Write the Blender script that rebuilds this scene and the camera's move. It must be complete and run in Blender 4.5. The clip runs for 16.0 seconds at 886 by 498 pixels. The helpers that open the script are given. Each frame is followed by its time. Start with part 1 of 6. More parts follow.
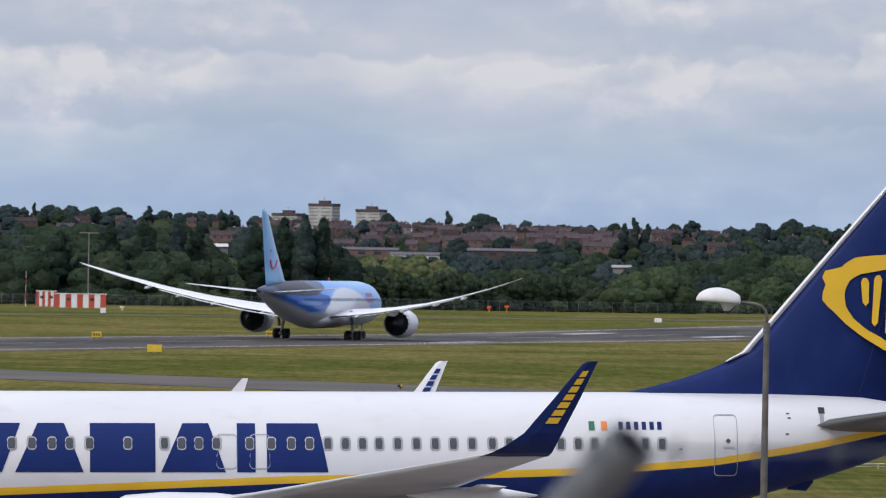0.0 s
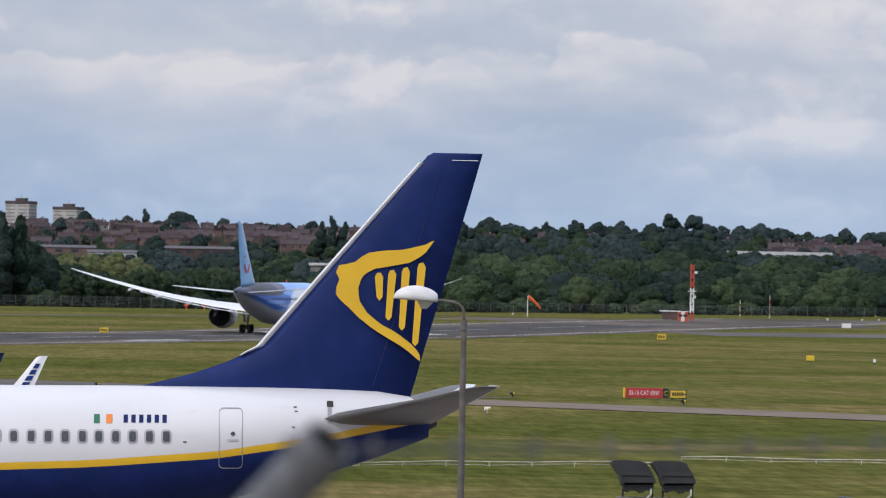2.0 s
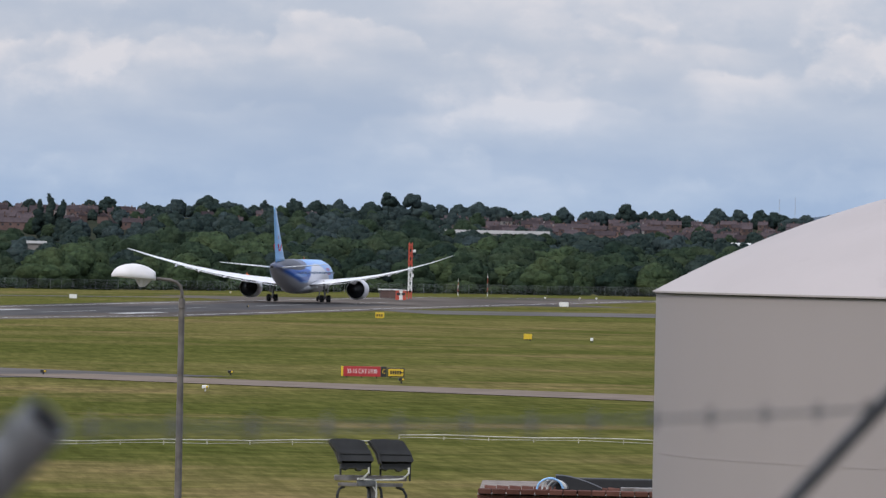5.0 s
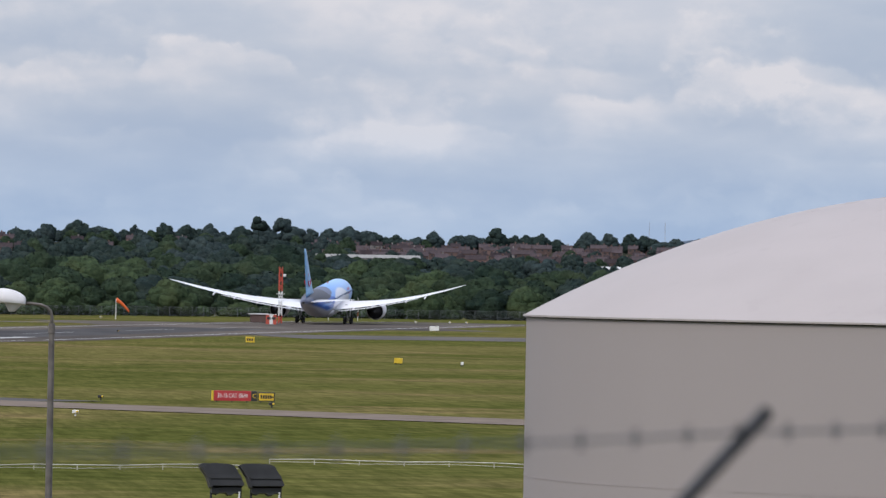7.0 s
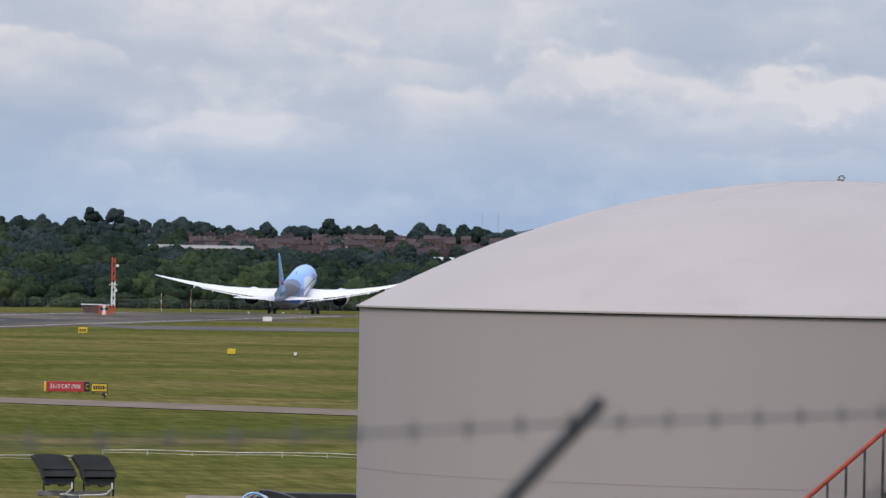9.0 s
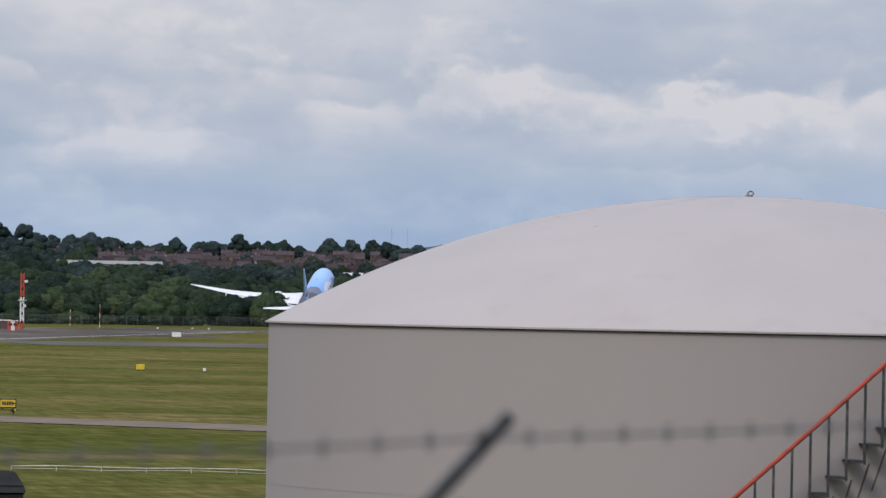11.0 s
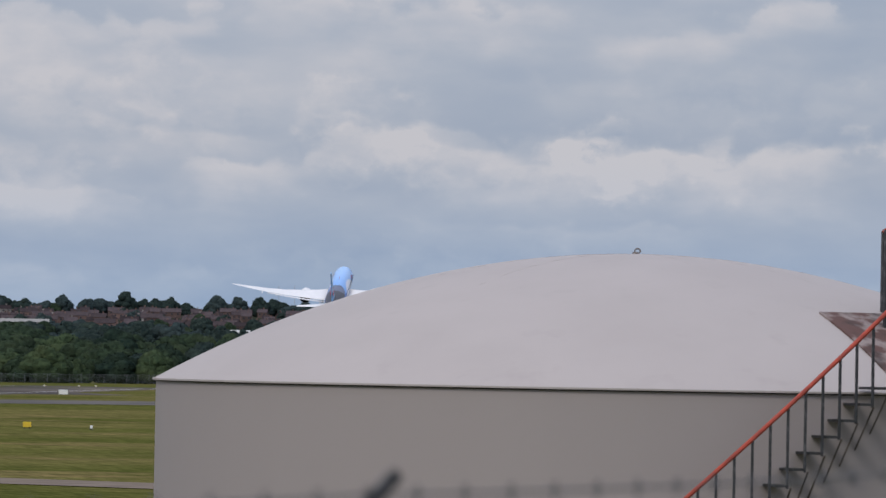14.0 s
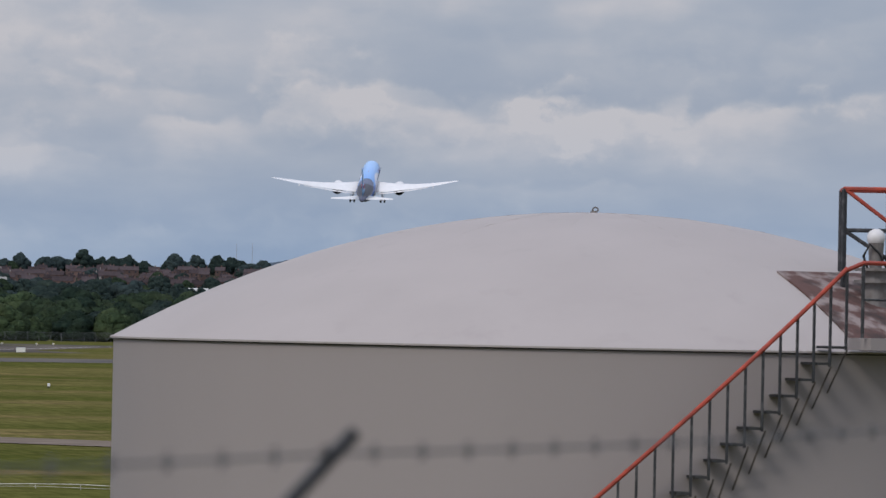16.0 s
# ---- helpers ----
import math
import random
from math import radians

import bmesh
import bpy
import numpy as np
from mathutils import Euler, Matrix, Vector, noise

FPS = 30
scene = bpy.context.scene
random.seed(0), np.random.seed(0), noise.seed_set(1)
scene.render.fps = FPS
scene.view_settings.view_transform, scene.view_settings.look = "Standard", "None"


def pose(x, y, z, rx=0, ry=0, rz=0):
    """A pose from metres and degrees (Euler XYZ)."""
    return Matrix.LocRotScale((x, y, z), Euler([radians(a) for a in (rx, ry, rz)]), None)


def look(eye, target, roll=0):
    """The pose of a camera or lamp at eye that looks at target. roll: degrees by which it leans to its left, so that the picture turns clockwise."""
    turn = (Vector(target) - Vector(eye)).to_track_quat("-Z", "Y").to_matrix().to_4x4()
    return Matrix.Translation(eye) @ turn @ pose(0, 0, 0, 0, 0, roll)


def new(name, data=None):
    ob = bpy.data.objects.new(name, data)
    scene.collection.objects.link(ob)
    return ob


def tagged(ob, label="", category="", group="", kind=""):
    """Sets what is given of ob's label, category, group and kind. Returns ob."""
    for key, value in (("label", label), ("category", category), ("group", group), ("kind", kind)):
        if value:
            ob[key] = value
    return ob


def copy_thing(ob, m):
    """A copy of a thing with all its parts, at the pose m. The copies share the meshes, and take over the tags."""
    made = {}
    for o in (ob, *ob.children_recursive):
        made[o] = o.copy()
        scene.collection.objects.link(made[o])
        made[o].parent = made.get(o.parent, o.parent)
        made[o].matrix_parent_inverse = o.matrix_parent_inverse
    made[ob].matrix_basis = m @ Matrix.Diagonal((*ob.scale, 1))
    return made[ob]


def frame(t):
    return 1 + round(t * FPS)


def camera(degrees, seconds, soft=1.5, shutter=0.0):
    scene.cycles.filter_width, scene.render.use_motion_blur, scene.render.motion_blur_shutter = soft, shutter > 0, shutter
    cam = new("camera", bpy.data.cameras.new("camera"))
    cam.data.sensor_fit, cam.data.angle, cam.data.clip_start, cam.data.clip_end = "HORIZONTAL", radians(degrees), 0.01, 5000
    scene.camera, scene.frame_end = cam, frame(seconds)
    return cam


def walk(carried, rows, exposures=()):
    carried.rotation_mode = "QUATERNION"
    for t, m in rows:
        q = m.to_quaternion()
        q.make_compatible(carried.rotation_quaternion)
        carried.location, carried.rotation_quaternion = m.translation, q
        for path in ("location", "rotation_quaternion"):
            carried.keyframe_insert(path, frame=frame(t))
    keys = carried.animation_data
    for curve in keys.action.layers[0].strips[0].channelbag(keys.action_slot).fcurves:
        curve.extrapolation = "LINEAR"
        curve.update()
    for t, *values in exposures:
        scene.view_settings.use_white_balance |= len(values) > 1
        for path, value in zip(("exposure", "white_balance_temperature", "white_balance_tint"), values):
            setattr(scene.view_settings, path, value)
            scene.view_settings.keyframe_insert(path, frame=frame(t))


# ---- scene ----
EYE = (0.0, 0.0, 8.5)
cam = camera(9.0, 16.0, soft=1.15)
cam.data.dof.use_dof = True
cam.data.dof.focus_distance = 150.0
cam.data.dof.aperture_fstop = 7.0

# seconds, heading to the right, tilt up, lean (degrees)
PATH = [
    (0.0, 0.0, 0.253, 1.013), (0.5, 0.911, 0.279, 0.954), (1.0, 1.747, 0.399, 0.9), (1.5, 2.237, 0.354, 1.033),
    (2.0, 3.078, 0.287, 1.06), (2.5, 3.52, 0.19, 1.0), (3.0, 3.921, 0.198, 1.017), (3.5, 4.34, 0.265, 1.1),
    (4.0, 4.853, 0.368, 1.092), (4.5, 5.28, 0.347, 1.121), (5.0, 5.949, 0.122, 1.15), (5.2, 6.187, 0.044, 1.116),
    (7.3, 7.473, 0.445, 1.082), (7.5, 7.646, 0.461, 1.08), (8.0, 8.069, 0.412, 1.04), (8.5, 8.384, 0.376, 1.063),
    (9.0, 8.964, 0.328, 1.059), (9.2, 9.106, 0.392, 1.063), (11.3, 10.026, 0.506, 1.065), (11.5, 10.149, 0.493, 1.082),
    (12.0, 10.617, 0.516, 1.12), (12.5, 10.79, 0.573, 1.03), (13.0, 11.037, 0.861, 0.96), (13.5, 11.071, 1.061, 0.97),
    (14.0, 11.022, 1.107, 1.027), (14.5, 11.209, 0.951, 1.01), (15.0, 11.327, 0.642, 1.052), (15.5, 11.426, 0.682, 1.067),
    (16.0, 11.459, 0.692, 1.12),
]


def aim(yaw, tilt, lean):
    a, e = radians(yaw), radians(tilt)
    d = Vector((math.sin(a) * math.cos(e), math.cos(a) * math.cos(e), math.sin(e)))
    return look(EYE, Vector(EYE) + d * 100, lean)


walk(cam, [(t, aim(y, p, r)) for t, y, p, r in PATH], [(0.0, 0.0), (5.0, 0.04), (9.0, 0.01), (12.5, -0.19), (16.0, -0.38)])
# ---- sky, sun ----
SUN_EL, SUN_AZ = 42.0, 224.0      # degrees; azimuth clockwise from the view's first heading


def sky():
    w = bpy.data.worlds.new("sky")
    w.use_nodes = True
    scene.world = w
    nt = w.node_tree
    nt.nodes.clear()
    N, L = nt.nodes.new, nt.links.new

    def math_node(op, a, b=None, c=None):
        n = N("ShaderNodeMath")
        n.operation = op
        for i, v in enumerate((a, b, c)):
            if v is None:
                continue
            if isinstance(v, (int, float)):
                n.inputs[i].default_value = v
            else:
                L(v, n.inputs[i])
        return n.outputs[0]

    co = N("ShaderNodeTexCoord").outputs["Generated"]
    sep = N("ShaderNodeSeparateXYZ")
    L(co, sep.inputs[0])
    x, y, z = sep.outputs
    az = math_node("MULTIPLY", math_node("ARCTAN2", x, y), 10.0)       # tenths of a radian
    el = math_node("MULTIPLY", math_node("ARCSINE", z), 10.0)
    flat = N("ShaderNodeCombineXYZ")
    L(az, flat.inputs[0]), L(el, flat.inputs[1])

    def noise_node(scale, stretch, detail, rough, seed, rise=0.0):
        m = N("ShaderNodeMapping")
        m.inputs["Scale"].default_value = (scale, scale * stretch, 1)
        m.inputs["Location"].default_value = (seed, seed * 0.7 + rise * scale * stretch, seed)
        L(flat.outputs[0], m.inputs[0])
        n = N("ShaderNodeTexNoise")
        n.inputs["Scale"].default_value = 1.0
        n.inputs["Detail"].default_value = detail
        n.inputs["Roughness"].default_value = rough
        L(m.outputs[0], n.inputs["Vector"])
        return n.outputs["Fac"]

    def smooth(v, a, b, lo=0.0, hi=1.0):
        n = N("ShaderNodeMapRange")
        n.interpolation_type = "SMOOTHSTEP"
        n.inputs["From Min"].default_value, n.inputs["From Max"].default_value = a, b
        n.inputs["To Min"].default_value, n.inputs["To Max"].default_value = lo, hi
        L(v, n.inputs["Value"])
        return n.outputs[0]

    # cloud heaps: azimuth, elevation, half width, half height (tenths of a radian), strength
    warp_a = math_node("MULTIPLY_ADD", noise_node(9.0, 1.3, 5, 0.6, 3.1), 0.5, -0.25)
    warp_e = math_node("MULTIPLY_ADD", noise_node(9.0, 1.3, 5, 0.6, 8.4), 0.26, -0.13)
    wa, we = math_node("ADD", az, warp_a), math_node("ADD", el, warp_e)
    heaps = None
    for a0, e0, ra, re, s in HEAPS:
        p = math_node("POWER", math_node("ABSOLUTE", math_node("DIVIDE", math_node("SUBTRACT", wa, a0), ra)), 2.0)
        q = math_node("POWER", math_node("ABSOLUTE", math_node("DIVIDE", math_node("SUBTRACT", we, e0), re)), 2.0)
        g = math_node("MULTIPLY", math_node("EXPONENT", math_node("MULTIPLY", math_node("ADD", p, q), -1.0)), s)
        heaps = g if heaps is None else math_node("ADD", heaps, g)

    bands = noise_node(1.5, 3.4, 7, 0.52, 1.7)
    fine = noise_node(4.5, 1.7, 7, 0.55, 5.2)

    def puffs(scale, seed):
        m = N("ShaderNodeMapping")
        m.inputs["Scale"].default_value = (scale, scale * 1.5, 1)
        m.inputs["Location"].default_value = (seed, seed * 1.3, 0)
        mixed = N("ShaderNodeCombineXYZ")
        L(math_node("ADD", az, math_node("MULTIPLY", warp_a, 0.35)), mixed.inputs[0])
        L(math_node("ADD", el, math_node("MULTIPLY", warp_e, 0.35)), mixed.inputs[1])
        L(mixed.outputs[0], m.inputs[0])
        v = N("ShaderNodeTexVoronoi")
        v.feature, v.voronoi_dimensions = "SMOOTH_F1", "2D"
        v.inputs["Scale"].default_value, v.inputs["Smoothness"].default_value = 1.0, 0.45
        v.inputs["Detail"].default_value, v.inputs["Roughness"].default_value = 1.0, 0.4
        L(m.outputs[0], v.inputs["Vector"])
        return v.outputs["Distance"]

    # rows of cloud one behind another: billowing bright tops, soft grey bases
    def cloud_row(freq, seed, amount, shift):
        billow = math_node("MULTIPLY_ADD", puffs(8.0, seed), -0.55, 0.25)
        lie = math_node("MULTIPLY_ADD", noise_node(1.3, 1.0, 5, 0.45, seed + 2.3), 1.5, -0.75)
        v = math_node("ADD", math_node("ADD", math_node("MULTIPLY_ADD", el, freq, shift), lie), math_node("MULTIPLY", billow, -amount))
        v = math_node("FRACT", v)
        return math_node("MULTIPLY", math_node("MULTIPLY", smooth(v, 0.05, 0.95), smooth(v, 1.0, 0.86)), smooth(noise_node(2.1, 2.6, 3, 0.5, seed + 5.9), 0.40, 0.62))

    rows_near, rows_far = cloud_row(4.2, 3.7, 0.6, 0.35), cloud_row(7.0, 9.1, 0.45, 0.1)
    heights = smooth(el, 0.12, 0.34, 0.35, 1.0)
    cover = math_node("ADD", math_node("MULTIPLY", bands, 0.85), math_node("MULTIPLY", fine, 0.2))
    crest = math_node("MULTIPLY", math_node("MULTIPLY_ADD", fine, 1.6, 0.2), math_node("MULTIPLY", math_node("ADD", math_node("MULTIPLY", rows_near, 0.58), math_node("MULTIPLY", rows_far, 0.4)), heights))
    billows = math_node("MULTIPLY_ADD", puffs(11.0, 1.9), -1.1, 1.3)
    lit = math_node("ADD", math_node("ADD", smooth(cover, 0.36, 0.80, 0.0, 0.68), math_node("ADD", crest, -0.02)), math_node("MULTIPLY", heaps, billows))
    ramp = N("ShaderNodeValToRGB")
    e = ramp.color_ramp.elements
    e[0].position, e[0].color = 0.0, (0.40, 0.468, 0.612, 1)
    e[1].position, e[1].color = 1.0, (0.69, 0.68, 0.745, 1)
    m = e.new(0.45)
    m.color = (0.503, 0.548, 0.662, 1)
    L(lit, ramp.inputs[0])
    # a clearer, bluer and darker band lower down
    tone = N("ShaderNodeValToRGB")
    t = tone.color_ramp.elements
    t[0].position, t[0].color = 0.0, (0.81, 0.965, 1.11, 1)
    t[1].position, t[1].color = 1.0, (1.0, 1.0, 1.0, 1)
    L(smooth(el, 0.04, 0.40), tone.inputs[0])
    mul = N("ShaderNodeMix")
    mul.data_type, mul.blend_type = "RGBA", "MULTIPLY"
    mul.inputs["Factor"].default_value = 1.0
    L(ramp.outputs[0], mul.inputs["A"]), L(tone.outputs[0], mul.inputs["B"])
    # an overcast sky is brighter towards the zenith
    up = math_node("MULTIPLY_ADD", smooth(z, 0.06, 1.0), 1.35, 1.0)
    gain = N("ShaderNodeVectorMath")
    gain.operation = "SCALE"
    L(mul.outputs["Result"], gain.inputs[0]), L(up, gain.inputs["Scale"])

    clear = N("ShaderNodeTexSky")
    clear.sky_type, clear.sun_disc = "NISHITA", False
    clear.sun_elevation, clear.sun_rotation = radians(SUN_EL), radians(SUN_AZ)
    dim = N("ShaderNodeVectorMath")
    dim.operation = "SCALE"
    dim.inputs["Scale"].default_value = 0.1
    L(clear.outputs[0], dim.inputs[0])
    both = N("ShaderNodeMix")
    both.data_type = "RGBA"
    both.inputs["Factor"].default_value = 0.9
    L(dim.outputs[0], both.inputs["A"]), L(gain.outputs[0], both.inputs["B"])
    bg = N("ShaderNodeBackground")
    bg.inputs["Strength"].default_value = 1.0
    L(both.outputs["Result"], bg.inputs["Color"])
    L(bg.outputs[0], N("ShaderNodeOutputWorld").inputs["Surface"])


HEAPS = [
    (-0.66, 0.325, 0.16, 0.045, 0.6), (-0.43, 0.49, 0.2, 0.05, 0.7), (0.37, 0.335, 0.10, 0.055, 0.65), (0.38, 0.48, 0.14, 0.05, 0.6),
    (0.68, 0.395, 0.16, 0.05, 0.4), (0.08, 0.13, 0.5, 0.05, 0.35), (1.30, 0.46, 0.22, 0.05, 0.4), (1.13, 0.31, 0.12, 0.08, 0.45),
    (1.72, 0.43, 0.12, 0.05, 0.35), (1.95, 0.15, 0.5, 0.05, 0.3), (2.21, 0.37, 0.05, 0.05, 1.1), (2.28, 0.345, 0.11, 0.04, 0.6),
    (1.82, 0.39, 0.07, 0.045, 0.5), (1.40, 0.40, 0.12, 0.05, 0.35), (2.0, 0.345, 0.2, 0.03, 0.35), (2.5, 0.44, 0.25, 0.05, 0.35),
]
sky()
sun = new("sun", bpy.data.lights.new("sun", "SUN"))
sun.data.energy, sun.data.angle, sun.data.color = 1.9, radians(14), (1.0, 0.95, 0.88)
a, e = radians(SUN_AZ), radians(SUN_EL)
sun.matrix_world = look((0, 0, 200), Vector((0, 0, 200)) - Vector((math.sin(a) * math.cos(e), math.cos(a) * math.cos(e), math.sin(e))))
# ---- materials ----
def material(name, base, rough=0.6, metal=0.0, second=None, scale=1.0, detail=4.0, contrast=(0.35, 0.65), bump=0.0, bump_scale=8.0,
             stretch=(1, 1, 1), coat=0.0, random=0.0, island=0.0, third=None, third_scale=0.1, third_range=(0.5, 0.7), spec=None, coord="Object"):
    m = bpy.data.materials.new(name)
    m.use_nodes = True
    nt = m.node_tree
    N, L = nt.nodes.new, nt.links.new
    b = nt.nodes["Principled BSDF"]
    b.inputs["Base Color"].default_value = (*base, 1)
    b.inputs["Roughness"].default_value, b.inputs["Metallic"].default_value = rough, metal
    b.inputs["Coat Weight"].default_value = coat
    if spec is not None:
        b.inputs["Specular IOR Level"].default_value = spec
    tc = N("ShaderNodeTexCoord")
    mp = N("ShaderNodeMapping")
    mp.inputs["Scale"].default_value = stretch
    L(tc.outputs[coord], mp.inputs[0])

    def noise_fac(sc, det):
        n = N("ShaderNodeTexNoise")
        n.inputs["Scale"].default_value, n.inputs["Detail"].default_value = sc, det
        L(mp.outputs[0], n.inputs["Vector"])
        return n.outputs["Fac"]

    def mix(fac, a, c, rng=None, blend="MIX"):
        if rng:
            r = N("ShaderNodeMapRange")
            r.inputs["From Min"].default_value, r.inputs["From Max"].default_value = rng
            L(fac, r.inputs["Value"])
            fac = r.outputs[0]
        n = N("ShaderNodeMix")
        n.data_type, n.blend_type = "RGBA", blend
        if isinstance(fac, float):
            n.inputs["Factor"].default_value = fac
        else:
            L(fac, n.inputs["Factor"])
        for key, v in (("A", a), ("B", c)):
            if isinstance(v, tuple):
                n.inputs[key].default_value = (*v, 1)
            else:
                L(v, n.inputs[key])
        return n.outputs["Result"]

    col = base
    if second:
        col = mix(noise_fac(scale, detail), base, second, contrast)
    if third:
        col = mix(noise_fac(third_scale, 3.0), col, third, third_range)
    for amount, src in ((random, "obj"), (island, "isl")):
        if amount:
            o = N("ShaderNodeObjectInfo").outputs["Random"] if src == "obj" else N("ShaderNodeNewGeometry").outputs["Random Per Island"]
            r = N("ShaderNodeMapRange")
            r.inputs["To Min"].default_value, r.inputs["To Max"].default_value = 1 - amount, 1 + amount
            L(o, r.inputs["Value"])
            cc = N("ShaderNodeCombineColor")
            for i in range(3):
                L(r.outputs[0], cc.inputs[i])
            col = mix(1.0, col, cc.outputs[0], None, "MULTIPLY")
    if not isinstance(col, tuple):
        L(col, b.inputs["Base Color"])
    if bump:
        bn = N("ShaderNodeBump")
        bn.inputs["Strength"].default_value, bn.inputs["Distance"].default_value = bump, 0.02
        L(noise_fac(bump_scale, 5.0), bn.inputs["Height"])
        L(bn.outputs[0], b.inputs["Normal"])
    return m


def grass_material():
    """Mown airfield grass: long pale swathes on a greener ground."""
    m = material("airfield_grass", (0.062, 0.078, 0.018), 1.0, spec=0.0)
    nt = m.node_tree
    N, L = nt.nodes.new, nt.links.new
    b = nt.nodes["Principled BSDF"]
    tc = N("ShaderNodeTexCoord")

    def layer(scale, rot, loc, detail, rough=0.5):
        mp = N("ShaderNodeMapping")
        mp.inputs["Scale"].default_value, mp.inputs["Rotation"].default_value, mp.inputs["Location"].default_value = scale, (0, 0, radians(rot)), loc
        L(tc.outputs["Object"], mp.inputs[0])
        n = N("ShaderNodeTexNoise")
        n.inputs["Scale"].default_value, n.inputs["Detail"].default_value, n.inputs["Roughness"].default_value = 1, detail, rough
        L(mp.outputs[0], n.inputs["Vector"])
        return n.outputs["Fac"]

    def mix(fac, lo, hi, a, c):
        r = N("ShaderNodeMapRange")
        r.interpolation_type = "SMOOTHSTEP"
        r.inputs["From Min"].default_value, r.inputs["From Max"].default_value = lo, hi
        L(fac, r.inputs["Value"])
        n = N("ShaderNodeMix")
        n.data_type = "RGBA"
        L(r.outputs[0], n.inputs["Factor"])
        for key, v in (("A", a), ("B", c)):
            if isinstance(v, tuple):
                n.inputs[key].default_value = (*v, 1)
            else:
                L(v, n.inputs[key])
        return n.outputs["Result"]

    swathe = layer((0.018, 0.021, 1), 17, (3, 1, 0), 6, 0.58)
    broad = layer((0.008, 0.009, 1), 14, (7, 4, 0), 4)
    tuft = layer((0.35, 0.35, 1), 0, (0, 0, 0), 6, 0.7)
    dry = layer((0.022, 0.024, 1), 30, (1, 9, 0), 6, 0.62)
    c = mix(swathe, 0.40, 0.62, (0.085, 0.091, 0.025), (0.145, 0.127, 0.047))
    c = mix(broad, 0.5, 0.66, c, (0.100, 0.103, 0.030))
    c = mix(dry, 0.54, 0.70, c, (0.186, 0.142, 0.066))
    c2 = mix(tuft, 0.35, 0.75, (0.72, 0.74, 0.7), (1.25, 1.22, 1.2))
    lump = layer((0.28, 0.09, 1), -8, (5, 2, 0), 4, 0.6)
    c3 = mix(lump, 0.32, 0.7, (0.88, 0.9, 0.89), (1.09, 1.07, 1.08))
    blade = layer((1.6, 0.12, 1), 4, (2, 8, 0), 4, 0.65)
    c4 = mix(blade, 0.3, 0.7, (0.80, 0.82, 0.80), (1.2, 1.18, 1.2))
    for wear in (c3, c4):
        k = N("ShaderNodeMix")
        k.data_type, k.blend_type = "RGBA", "MULTIPLY"
        k.inputs["Factor"].default_value = 1.0
        L(c, k.inputs["A"]), L(wear, k.inputs["B"])
        c = k.outputs["Result"]
    n = N("ShaderNodeMix")
    n.data_type, n.blend_type = "RGBA", "MULTIPLY"
    n.inputs["Factor"].default_value = 1.0
    L(c, n.inputs["A"]), L(c2, n.inputs["B"])
    L(n.outputs["Result"], b.inputs["Base Color"])
    return m


GRASS = grass_material()
ASPHALT = material("runway_asphalt", (0.092, 0.08, 0.072), 1.0, spec=0.0, second=(0.15, 0.13, 0.115), scale=0.05, detail=6, stretch=(1, 0.3, 1), bump=0.2, third=(0.06, 0.058, 0.06), third_scale=0.02)
RUBBER = material("tyre_rubber_on_asphalt", (0.045, 0.043, 0.044), 0.95, spec=0.08, second=(0.075, 0.072, 0.071), scale=0.12, detail=6, stretch=(1, 0.2, 1))
TAXI = material("taxiway_asphalt", (0.085, 0.078, 0.075), 0.95, spec=0.08, second=(0.125, 0.112, 0.104), scale=0.06, detail=6, bump=0.2)
CONCRETE = material("pale_concrete", (0.27, 0.225, 0.19), 0.95, spec=0.1, second=(0.24, 0.21, 0.19), scale=0.3, detail=6, bump=0.3)
WORN_CONCRETE = material("worn_concrete", (0.215, 0.175, 0.145), 1.0, spec=0.0, second=(0.165, 0.135, 0.112), scale=0.25, detail=6)
MARKING = material("runway_paint", (0.45, 0.44, 0.42), 0.8, second=(0.3, 0.3, 0.3), scale=0.4, detail=6)
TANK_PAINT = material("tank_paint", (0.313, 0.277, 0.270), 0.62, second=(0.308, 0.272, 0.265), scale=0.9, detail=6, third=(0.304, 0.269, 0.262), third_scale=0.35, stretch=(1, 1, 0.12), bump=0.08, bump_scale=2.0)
# tank grey made lighter: the stronger light on the dome is in the colour
ROOF_PAINT_LIT = material("tank_roof_paint_lit", (0.394, 0.349, 0.336), 0.6, second=(0.374, 0.331, 0.318), scale=0.7, detail=7, third=(0.345, 0.303, 0.292), third_scale=1.6, third_range=(0.62, 0.85), bump=0.08, bump_scale=2.0)
RED_RAIL = material("red_rail_paint", (0.42, 0.055, 0.028), 0.55, second=(0.25, 0.04, 0.025), scale=6, bump=0.2)
DARK_STEEL = material("dark_steel", (0.035, 0.036, 0.04), 0.6, 0.2, second=(0.10, 0.10, 0.105), scale=9, detail=8, contrast=(0.52, 0.7), bump=0.3)
STEP_STEEL = material("step_grating", (0.055, 0.055, 0.058), 0.7, 0.3, second=(0.03, 0.03, 0.03), scale=14)
RUST = material("rusted_plate", (0.10, 0.05, 0.043), 0.9, second=(0.25, 0.20, 0.19), scale=2.6, detail=9, contrast=(0.48, 0.58), third=(0.035, 0.025, 0.024), third_scale=2.4, bump=0.3)
GALV = material("galvanised_steel", (0.27, 0.255, 0.25), 0.55, 0.5, second=(0.17, 0.15, 0.14), scale=5, detail=7, bump=0.1)
POST_STEEL = material("fence_tube_steel", (0.15, 0.155, 0.165), 0.5, 0.3, second=(0.1, 0.105, 0.11), scale=30, bump=0.2)
FENCE_STEEL = material("fence_steel", (0.075, 0.08, 0.09), 0.5, 0.4, second=(0.045, 0.048, 0.055), scale=30, bump=0.2)
